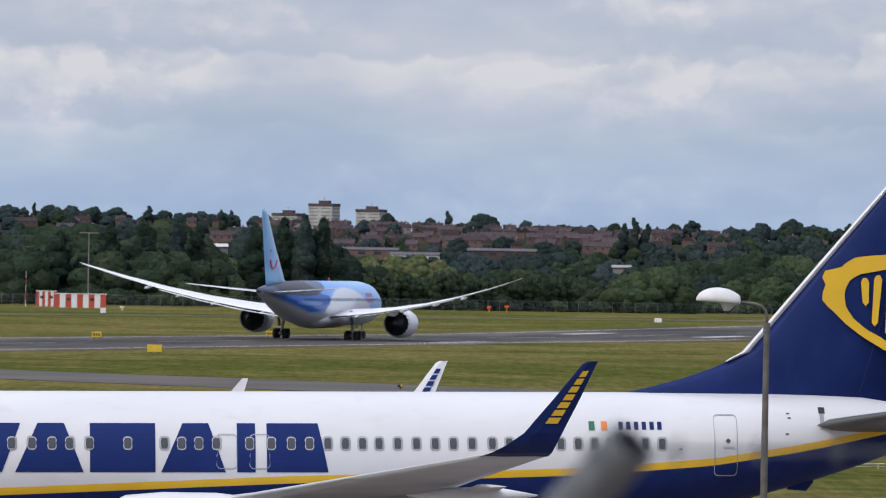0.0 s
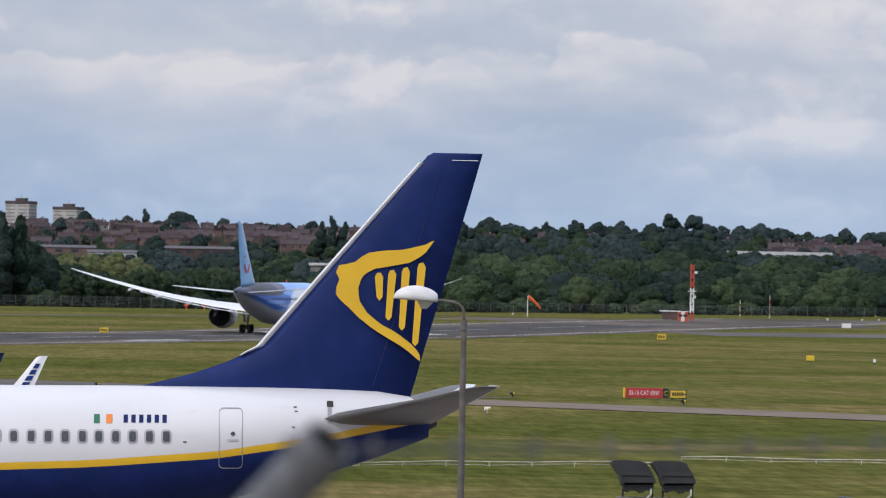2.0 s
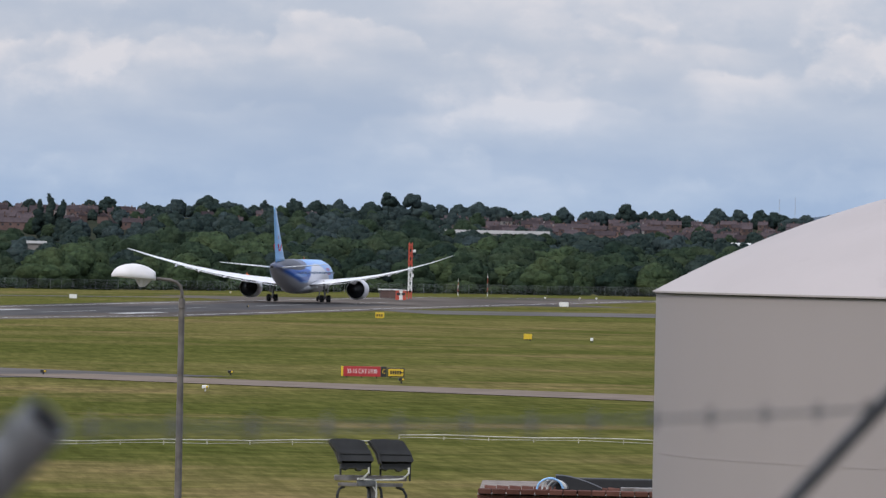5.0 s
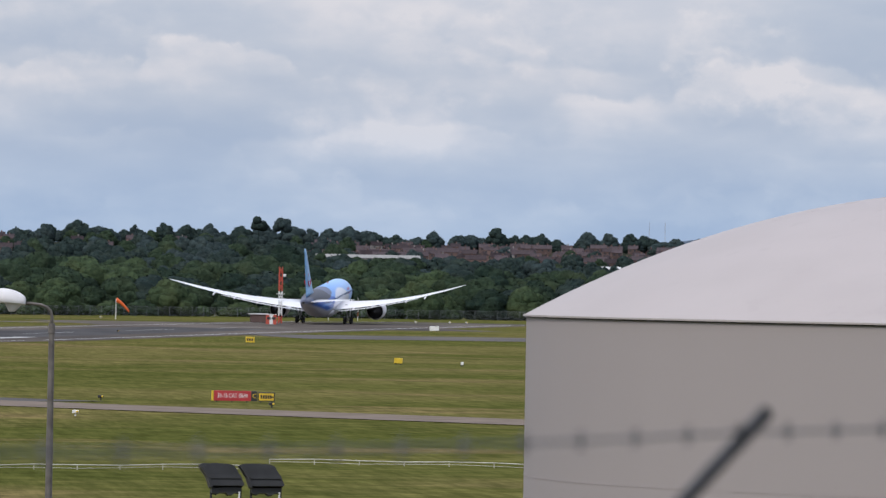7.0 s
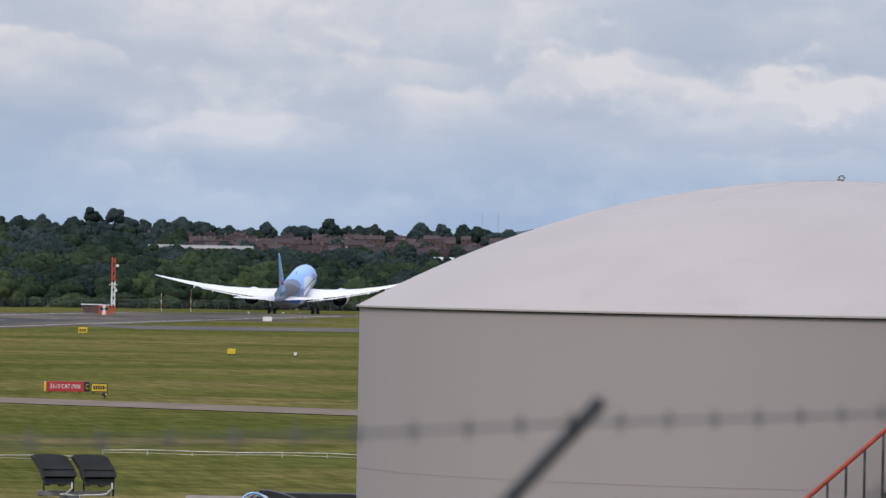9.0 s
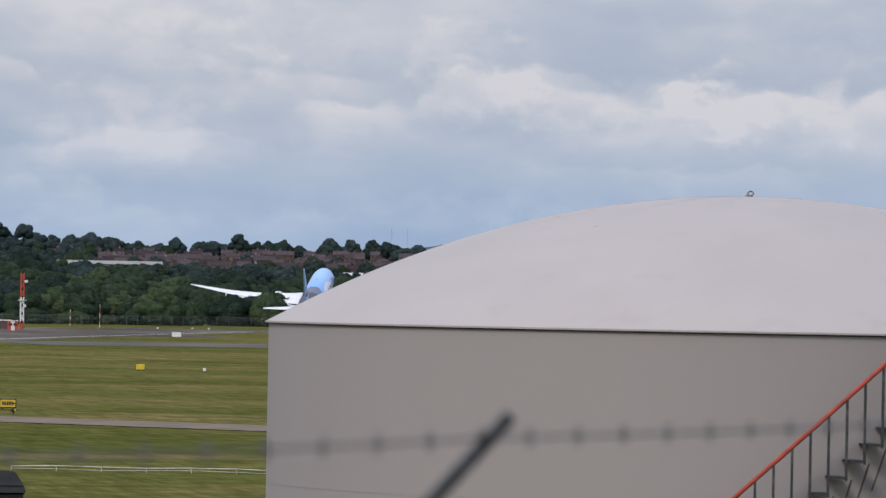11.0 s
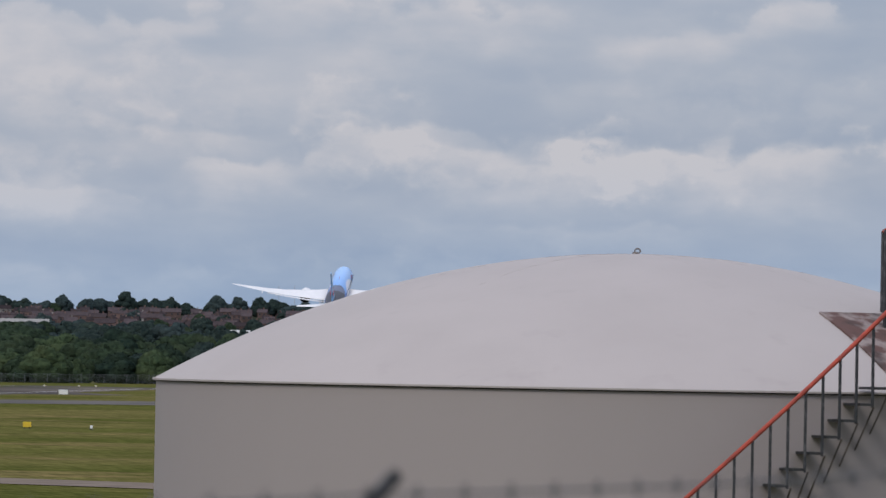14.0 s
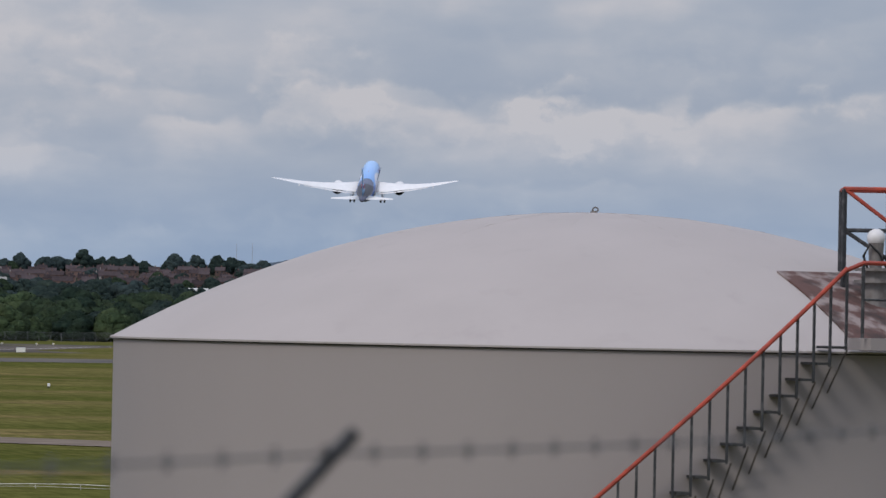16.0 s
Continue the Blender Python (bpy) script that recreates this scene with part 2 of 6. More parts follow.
LAMP_WHITE = material("white_plastic", (0.72, 0.70, 0.71), 0.45, second=(0.6, 0.58, 0.58), scale=3)
LAMP_GLASS = material("lamp_bowl", (0.55, 0.53, 0.52), 0.3, second=(0.45, 0.43, 0.42), scale=4)
BLACK_PLASTIC = material("black_housing", (0.011, 0.012, 0.014), 0.6, second=(0.02, 0.021, 0.024), scale=5)
CABLE_WHITE = material("white_cable", (0.6, 0.6, 0.58), 0.5)
BRICK = material("red_brick", (0.092, 0.04, 0.031), 0.95, spec=0.1, second=(0.125, 0.06, 0.048), scale=2.0, random=0.25, bump=0.3)
MORTAR = material("mortar", (0.24, 0.2, 0.17), 0.95, second=(0.16, 0.13, 0.11), scale=6)
SIGN_RED = material("sign_red", (0.42, 0.03, 0.035), 0.5, second=(0.36, 0.025, 0.03), scale=2)
SIGN_YELLOW = material("sign_yellow", (0.68, 0.47, 0.03), 0.5, second=(0.6, 0.4, 0.03), scale=2)
SIGN_BLACK = material("sign_black", (0.02, 0.02, 0.02), 0.5)
SIGN_WHITE = material("sign_white", (0.75, 0.75, 0.74), 0.5, second=(0.66, 0.66, 0.64), scale=3)
ORANGE = material("safety_orange", (0.72, 0.13, 0.02), 0.6, second=(0.62, 0.1, 0.02), scale=2)
RED_PAINT = material("red_paint", (0.42, 0.075, 0.05), 0.6, second=(0.45, 0.06, 0.03), scale=2)
def leaves(name, base, second, third):
    m = material(name, base, 0.95, second=second, scale=0.8, detail=8, contrast=(0.36, 0.64), third=third, third_scale=0.13, third_range=(0.5, 0.72), island=0.3, spec=0.03, bump=1.0, bump_scale=0.9)
    for node in m.node_tree.nodes:
        if node.type == "BUMP":
            node.inputs["Distance"].default_value = 0.9
    return m


LEAF = leaves("woodland_leaves", (0.0171, 0.0282, 0.0182), (0.0296, 0.0452, 0.0260), (0.0365, 0.0497, 0.0273))
LEAF_MID = leaves("mid_green_leaves", (0.0274, 0.0429, 0.0234), (0.0456, 0.0655, 0.0325), (0.0502, 0.0655, 0.0312))
LEAF_DEEP = leaves("deep_green_leaves", (0.0103, 0.0192, 0.0156), (0.0194, 0.0316, 0.0221), (0.0217, 0.0339, 0.0221))
# these two leaf colours carry distance haze as a blue shift
LEAF_DARK = leaves("dark_hazed_leaves", (0.0148, 0.0249, 0.0247), (0.0262, 0.0384, 0.0338), (0.0308, 0.0429, 0.0351))
LEAF_HAZED = leaves("hazed_blue_leaves", (0.0228, 0.0350, 0.0377), (0.0342, 0.0486, 0.0481), (0.0388, 0.0520, 0.0494))
PALE_LEAF = leaves("pale_leaves", (0.0570, 0.0701, 0.0312), (0.0889, 0.0994, 0.0468), (0.1003, 0.1062, 0.0546))
WOOD_LEAVES = (LEAF, LEAF, LEAF_DEEP, LEAF_MID, LEAF_DARK, LEAF)
HILL = material("hill_ground", (0.028, 0.034, 0.024), 1.0, spec=0.0, second=(0.04, 0.042, 0.03), scale=0.02)
# pale blue stands for the air's haze over the hills
HAZED_HILL = material("far_hazed_hills", (0.18, 0.225, 0.30), 1.0, second=(0.145, 0.185, 0.25), scale=0.01, spec=0.0)
HOUSE_WALL = material("house_brick", (0.092, 0.058, 0.053), 0.95, second=(0.125, 0.08, 0.07), scale=0.4, random=0.45)
HOUSE_RENDER = material("house_render", (0.20, 0.185, 0.18), 0.9, second=(0.23, 0.21, 0.2), scale=0.4, random=0.35)
HOUSE_ROOF = material("roof_tiles", (0.072, 0.056, 0.059), 0.95, spec=0.0, second=(0.052, 0.043, 0.048), scale=0.5, random=0.4)
WINDOW_DARK = material("window_dark", (0.035, 0.04, 0.05), 0.15)
SHED_WHITE = material("shed_sheeting", (0.52, 0.51, 0.50), 0.6, second=(0.42, 0.41, 0.40), scale=0.2)
TOWER_WHITE = material("tower_render", (0.48, 0.46, 0.43), 0.85, second=(0.33, 0.31, 0.29), scale=0.2)
TOWER_BAND = material("tower_window_band", (0.20, 0.20, 0.20), 0.5, second=(0.14, 0.14, 0.15), scale=0.3)
TOWER_DARK = material("tower_dark", (0.085, 0.06, 0.06), 0.85, second=(0.06, 0.045, 0.045), scale=0.3)
# ---- building helpers ----
def link_mesh(name, bm, mat, parent=None, label="", smooth=False):
    me = bpy.data.meshes.new(name)
    bm.to_mesh(me)
    bm.free()
    for m in (mat if isinstance(mat, (list, tuple)) else [mat]):
        me.materials.append(m)
    if smooth:
        me.polygons.foreach_set("use_smooth", [True] * len(me.polygons))
    ob = new(name, me)
    if parent is not None:
        ob.parent = parent
    if label:
        ob["label"] = label
    return ob


def part(name, bm, mat, parent, label="", smooth=False):
    return link_mesh(name, bm, mat, parent, label, smooth)


def thing(name, label, category, group="", m=None):
    ob = new(name)
    if m is not None:
        ob.matrix_basis = m
    return tagged(ob, label, category, group)


def box(bm, size, at=(0, 0, 0), rot=None, bevel=0.0):
    m = Matrix.Translation(at) @ (rot if rot is not None else Matrix.Identity(4)) @ Matrix.Diagonal((*size, 1))
    r = bmesh.ops.create_cube(bm, size=1.0, matrix=m)
    if bevel:
        edges = list({e for v in r["verts"] for e in v.link_edges})
        bmesh.ops.bevel(bm, geom=edges, offset=bevel, segments=2, affect="EDGES", profile=0.5)
    return bm


def boxed(size, at=(0, 0, 0), rot=None, bevel=0.0):
    return box(bmesh.new(), size, at, rot, bevel)


def rod(bm, a, b, r, r2=None, seg=10):
    a, b = Vector(a), Vector(b)
    d = b - a
    m = Matrix.Translation((a + b) / 2) @ d.to_track_quat("Z", "Y").to_matrix().to_4x4()
    bmesh.ops.create_cone(bm, cap_ends=True, segments=seg, radius1=r, radius2=r if r2 is None else r2, depth=d.length, matrix=m)
    return bm


def loft(rings, closed=True, caps=True, bm=None):
    """Skin over rings of equally many points."""
    bm = bm or bmesh.new()
    vs = [[bm.verts.new(p) for p in ring] for ring in rings]
    n = len(rings[0])
    for a, b in zip(vs, vs[1:]):
        for i in range(n if closed else n - 1):
            j = (i + 1) % n
            bm.faces.new((a[i], a[j], b[j], b[i]))
    if caps and closed:
        bm.faces.new(list(reversed(vs[0])))
        bm.faces.new(vs[-1])
    bmesh.ops.recalc_face_normals(bm, faces=bm.faces)
    return bm


def tube(points, r, seg=8, bm=None):
    """A bent round bar through points."""
    bm = bm or bmesh.new()
    pts = [Vector(p) for p in points]
    rings = []
    for i, p in enumerate(pts):
        d = (pts[min(i + 1, len(pts) - 1)] - pts[max(i - 1, 0)]).normalized()
        u = d.orthogonal().normalized() if i == 0 else (u - d * u.dot(d)).normalized()
        v = d.cross(u)
        rings.append([p + (u * math.cos(k * 2 * math.pi / seg) + v * math.sin(k * 2 * math.pi / seg)) * r for k in range(seg)])
    return loft(rings, True, True, bm)


def plate(outline, thick, origin, ax, ay):
    """A flat plate from a 2D outline, spanned by the axes ax and ay, thick along their normal."""
    bm = bmesh.new()
    ax, ay, o = Vector(ax), Vector(ay), Vector(origin)
    nrm = ax.cross(ay).normalized() * thick
    lo = [bm.verts.new(o + ax * x + ay * y) for x, y in outline]
    hi = [bm.verts.new(o + ax * x + ay * y + nrm) for x, y in outline]
    bm.faces.new(list(reversed(lo)))
    bm.faces.new(hi)
    n = len(lo)
    for i in range(n):
        bm.faces.new((lo[i], lo[(i + 1) % n], hi[(i + 1) % n], hi[i]))
    bmesh.ops.recalc_face_normals(bm, faces=bm.faces)
    return bm


def structure(name, bm, mat, label, smooth=False):
    return tagged(link_mesh(name, bm, mat, None, "", smooth), label, "", "", "structure")


# ---- ground, runway, taxiways ----
YK = [-400, 200, 745, 850, 1000, 1170, 1270, 1450, 1800, 2400, 3000, 3400, 3800, 4200, 4400, 4950]
ZK = [0, 0, -0.5, -0.6, 0.2, 0.85, 0.45, 0.9, 3.0, 9, 15, 21, 30, 38, 40.5, 36]


def ground_z(y, x=0.0):
    z = float(np.interp(y, YK, ZK))
    return z + (math.sin(x * 0.004 + y * 0.0021) * 2.5 * min(1, (y - 1700) / 800) if y > 1700 else 0)


def sheet(xs, ys, lift=0.0):
    bm = bmesh.new()
    vs = [[bm.verts.new((x, y, ground_z(y, x) + lift)) for x in xs] for y in ys]
    for a, b in zip(vs, vs[1:]):
        for i in range(len(xs) - 1):
            bm.faces.new((a[i], a[i + 1], b[i + 1], b[i]))
    return bm


ROWS = sorted(set(YK) | set(range(-400, 1900, 50)) | set(range(1900, 4950, 150)))
land = sheet([x for x in range(-3000, 3001, 150)], ROWS)
for f in land.faces:
    f.material_index = 1 if f.calc_center_median().y > 1500 else 0
structure("ground", land, [GRASS, HILL], "mown airfield grass with paler swathes", True)

RUN_DIR = radians(20.2)


def strip(name, mat, label, x0, y0, x1, y1, width, lift, step=25.0):
    """A paved strip from one centre point to another that follows the ground."""
    a, b = Vector((x0, y0)), Vector((x1, y1))
    n = max(2, int((b - a).length / step))
    side = (b - a).normalized().orthogonal() * (width / 2)
    bm = bmesh.new()
    prev = None
    for i in range(n + 1):
        c = a.lerp(b, i / n)
        cur = [bm.verts.new((c.x + s * side.x, c.y + s * side.y, ground_z(c.y + s * side.y) + lift)) for s in (-1, 0, 1)]
        if prev:
            for k in range(2):
                bm.faces.new((prev[k], prev[k + 1], cur[k + 1], cur[k]))
        prev = cur
    bmesh.ops.recalc_face_normals(bm, faces=bm.faces)
    if sum(f.normal.z for f in bm.faces) < 0:
        bmesh.ops.reverse_faces(bm, faces=bm.faces)
    return structure(name, bm, mat, label)


def along(d, off=0.0):
    """A place d metres along the runway's middle line, off metres to its right."""
    s, c = math.sin(RUN_DIR), math.cos(RUN_DIR)
    return -14.0 + d * s + off * c, 745.0 + d * c - off * s


(x0, y0), (x1, y1) = along(-900), along(560)
strip("runway", ASPHALT, "grey asphalt runway streaked with dark tyre rubber", x0, y0, x1, y1, 53, 0.03)
(x0, y0), (x1, y1) = along(-880), along(300)
strip("tyre_rubber_trail", RUBBER, "dark tyre rubber down the runway's middle", x0, y0, x1, y1, 24, 0.04)
# side lines and touchdown blocks
for off in (-21.5, 21.5):
    (a0, b0), (a1, b1) = along(-700, off), along(550, off)
    strip("runway_side_line", MARKING, "worn white runway side line", a0, b0, a1, b1, 0.9, 0.05)
for d in range(-420, 320, 60):
    (a0, b0), (a1, b1) = along(d), along(d + 30)
    strip("runway_centre_line", MARKING, "worn white runway centre dash", a0, b0, a1, b1, 0.5, 0.05)
for d, off in ((-10, 17), (125, 11), (125, -11)):
    (a0, b0), (a1, b1) = along(d, off), along(d + 22, off)
    strip("touchdown_mark", MARKING, "worn white touchdown block on the runway", a0, b0, a1, b1, 3.4, 0.052)

strip("taxiway", TAXI, "narrow grey asphalt taxiway between the grass", -190, 617, 18, 398, 26, 0.03)
strip("service_road", WORN_CONCRETE, "pale concrete edge of the taxiway", 12, 402.5, 190, 214, 13, 0.045)
strip("far_taxiway", TAXI, "grey link taxiway beyond the grass", 90, 935, 400, 1000, 42, 0.03)
strip("runway_turning_area", ASPHALT, "wide grey asphalt turning area at the runway end", 66, 1074, 138, 1087, 84, 0.022)
strip("parallel_track", TAXI, "thin grey perimeter track beyond the runway", -260, 860, 70, 1085, 9, 0.03)
strip("apron", CONCRETE, "pale concrete apron beside the terminal", -300, 150, 24, 150, 88, 0.03)

# ---- viewing terrace under the camera ----
structure("viewing_terrace", boxed((30, 22, 7), (-3, -2.2, 3.4), None, 0.05), CONCRETE, "raised concrete viewing terrace behind the fence")

# ---- far hills: a plain backdrop, blue haze put into its colour ----
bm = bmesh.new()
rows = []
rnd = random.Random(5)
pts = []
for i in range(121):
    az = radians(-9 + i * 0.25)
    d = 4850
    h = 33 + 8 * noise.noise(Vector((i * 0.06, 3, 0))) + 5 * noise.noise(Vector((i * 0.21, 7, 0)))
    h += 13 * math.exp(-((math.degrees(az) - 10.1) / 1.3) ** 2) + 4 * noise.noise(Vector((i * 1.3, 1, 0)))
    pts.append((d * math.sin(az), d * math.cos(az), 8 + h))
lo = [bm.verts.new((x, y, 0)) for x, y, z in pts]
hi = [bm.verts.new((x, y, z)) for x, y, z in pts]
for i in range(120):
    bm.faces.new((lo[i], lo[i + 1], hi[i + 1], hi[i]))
structure("backdrop_hills", bm, HAZED_HILL, "line of distant hills with blue haze put into the colour")
# ---- storage tank with its stair ----
TANK = Vector((17.98, 77.95, 0))
TANK_R, RIM, DOME = 6.78, 8.151, 1.87


def around(r, phi, z):
    """A point of the tank: phi from the side that faces the camera, growing to the right."""
    f = math.atan2(TANK.x, TANK.y)
    d = Vector((-math.sin(f), -math.cos(f)))
    s = Vector((math.cos(f), -math.sin(f)))
    p = d * math.cos(phi) * r + s * math.sin(phi) * r
    return Vector((p.x, p.y, z))


def storage_tank():
    t = thing("storage_tank", "large pale grey steel storage tank with a domed roof", "tank", m=Matrix.Translation(TANK))
    seg = 128
    rings = []
    for z in (0, 2.0, 4.0, 6.0, RIM - 0.01):
        k = TANK_R
        rings.append([(k * math.cos(i * 2 * math.pi / seg), k * math.sin(i * 2 * math.pi / seg), z) for i in range(seg)])
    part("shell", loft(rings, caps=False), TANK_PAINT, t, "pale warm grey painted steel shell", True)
    rings = []
    for z, r in ((RIM - 0.03, TANK_R + 0.012), (RIM - 0.03, TANK_R + 0.05), (RIM - 0.005, TANK_R + 0.05), (RIM + 0.004, TANK_R)):
        rings.append([(r * math.cos(i * 2 * math.pi / seg), r * math.sin(i * 2 * math.pi / seg), z) for i in range(seg)])
    part("rim", loft(rings, caps=False), ROOF_PAINT_LIT, t, "thin overhanging roof rim")
    # black ring added for the shadow line beneath the rim
    rings = []
    for z, r in ((RIM - 0.05, TANK_R), (RIM - 0.05, TANK_R + 0.012), (RIM - 0.032, TANK_R + 0.03), (RIM - 0.031, TANK_R)):
        rings.append([(r * math.cos(i * 2 * math.pi / seg), r * math.sin(i * 2 * math.pi / seg), z) for i in range(seg)])
    part("rim_shadow", loft(rings, caps=False), SIGN_BLACK, t, "black band standing in for the shadow under the roof rim")
    rings = []
    for k in range(25):
        f = 1 - k / 24
        r = max(0.02, (TANK_R + 0.02) * f)
        rings.append([(r * math.cos(i * 2 * math.pi / seg), r * math.sin(i * 2 * math.pi / seg), RIM + DOME * (1 - f * f)) for i in range(seg)])
    part("roof", loft(rings, caps=False), ROOF_PAINT_LIT, t, "shallow domed grey steel roof, painted lighter for the light on top", True)
    # roof plate seams
    for a in np.arange(0.2, 2 * math.pi, 0.52):
        pts = []
        for k in range(13):
            f = 1 - k / 12 * 0.97
            pts.append(((TANK_R) * f * math.cos(a), (TANK_R) * f * math.sin(a), RIM + DOME * (1 - f * f) + 0.001))
        part("seam", tube(pts, 0.004, 4), ROOF_PAINT_LIT, t)
    v = bmesh.new()
    rod(v, (0, 0, RIM + DOME - 0.02), (0, 0, RIM + DOME + 0.03), 0.06, 0.05, 14)
    part("vent", v, GALV, t, "small roof vent")
    hoop = [(0.02 + 0.04 * math.cos(a), 0, RIM + DOME + 0.045 + 0.034 * math.sin(a)) for a in np.linspace(-0.6, 3.7, 12)]
    part("vent_hoop", tube(hoop, 0.011, 6), GALV, t)
    part("weld_bead", tube([around(TANK_R + 0.002, a, 5.9 - 0.02) for a in np.linspace(-1.5, 1.5, 60)], 0.004, 4), TANK_PAINT, t)

    # rusted walkway plate on the roof beside the stair head
    def roof_at(r, phi, lift):
        return around(r, phi, RIM + DOME * (1 - (r / TANK_R) ** 2) + lift)
    n = 14
    bm = bmesh.new()
    lower, upper = [], []
    for i in range(n):
        f = i / (n - 1)
        a, b = PATCH[0] + (PATCH[1] - PATCH[0]) * f, PATCH[2] + (PATCH[3] - PATCH[2]) * f
        row = [roof_at(PATCH[4] + (PATCH[5] - PATCH[4]) * k / 8, a + (b - a) * k / 8, 0.035) for k in range(9)]
        lower.append([p - Vector((0, 0, 0.03)) for p in row])
        upper.append(row)
    loft([u + list(reversed(l)) for u, l in zip(upper, lower)], bm=bm)
    part("walkway_plate", bm, RUST, t, "rust-stained walkway plate on the roof")
    return t


# front edge from/to angle, back edge from/to angle, front and back radius
PATCH = (0.548, 1.10, 0.578, 1.15, 6.78, 4.55)
storage_tank()


# brownish grey of the shadow lines that the stair brackets draw in
BRACKET_SHADE = material("bracket_shade_steel", (0.15, 0.125, 0.115), 0.7, second=(0.1, 0.085, 0.08), scale=8)


def tank_stair():
    s = thing("tank_stair", "steep dark steel stair with a red handrail winding round the tank", "stair", m=Matrix.Translation(TANK))
    rise, r_in, r_out = 0.2140, TANK_R + 0.01, TANK_R + 0.50
    top_phi, step = STAIR_TOP, STAIR_STEP
    posts = []
    for k in range(-1, 37):
        phi, z = top_phi - k * step, RIM - 0.18 - k * rise
        if z < 0.12:
            break
        bm = bmesh.new()
        w = 0.10
        loft([[around(r, phi + a / r, zz) for r, a, zz in ((r_in, -w, z), (r_out, -w, z), (r_out, w, z), (r_in, w, z))],
              [around(r, phi + a / r, zz) for r, a, zz in ((r_in, -w, z + 0.035), (r_out, -w, z + 0.035), (r_out, w, z + 0.035), (r_in, w, z + 0.035))]], bm=bm)
        part("tread", bm, STEP_STEEL, s)
        # tread bracket, lengthened to draw a slanting shadow line on the shell
        bm = bmesh.new()
        rod(bm, around(r_in, phi + 0.012, z - 0.58), around(r_out - 0.16, phi + 0.026, z - 0.01), 0.014, None, 6)
        part("bracket", bm, BRACKET_SHADE, s)
        foot, head = around(r_out - 0.02, phi + 0.012, z - 0.02), around(r_out - 0.02, phi + 0.012, z + 1.03)
        bm = bmesh.new()
        box(bm, (0.034, 0.034, (head - foot).length), (foot + head) / 2, Matrix.Rotation(-math.atan2(TANK.x, TANK.y) + phi, 4, "Z"), 0.006)
        part("baluster", bm, DARK_STEEL, s)
        posts.append(head)
    part("handrail", tube([p + Vector((0, 0, 0.02)) for p in posts], 0.032, 8), RED_RAIL, s, "round red-painted handrail")
    # landing with its own rails
    L0, L1 = top_phi + 0.086, top_phi + 0.42
    zl = RIM + 0.18
    bm = bmesh.new()
    a = np.linspace(L0, L1, 9)
    loft([[around(r_in + 0.03, p, zl), around(r_out + 0.1, p, zl), around(r_out + 0.1, p, zl - 0.16), around(r_in + 0.03, p, zl - 0.16)] for p in a], bm=bm)
    part("landing", bm, TANK_PAINT, s, "steel landing at the stair head")
    ends = []
    for p in np.linspace(L0 - 0.012, L1, 4):
        f, h = around(r_out + 0.03, p, zl), around(r_out + 0.03, p, zl + 0.98)
        part("baluster", rod(bmesh.new(), f, h, 0.024, None, 8), DARK_STEEL, s)
        ends.append(h)
    part("landing_rail", tube([posts[0]] + ends, 0.03, 8), RED_RAIL, s, "red-painted top rail")
    part("mid_rail", tube([p - Vector((0, 0, 0.48)) for p in ends], 0.016, 6), DARK_STEEL, s)


STAIR_TOP, STAIR_STEP = 0.430, 0.0325
tank_stair()


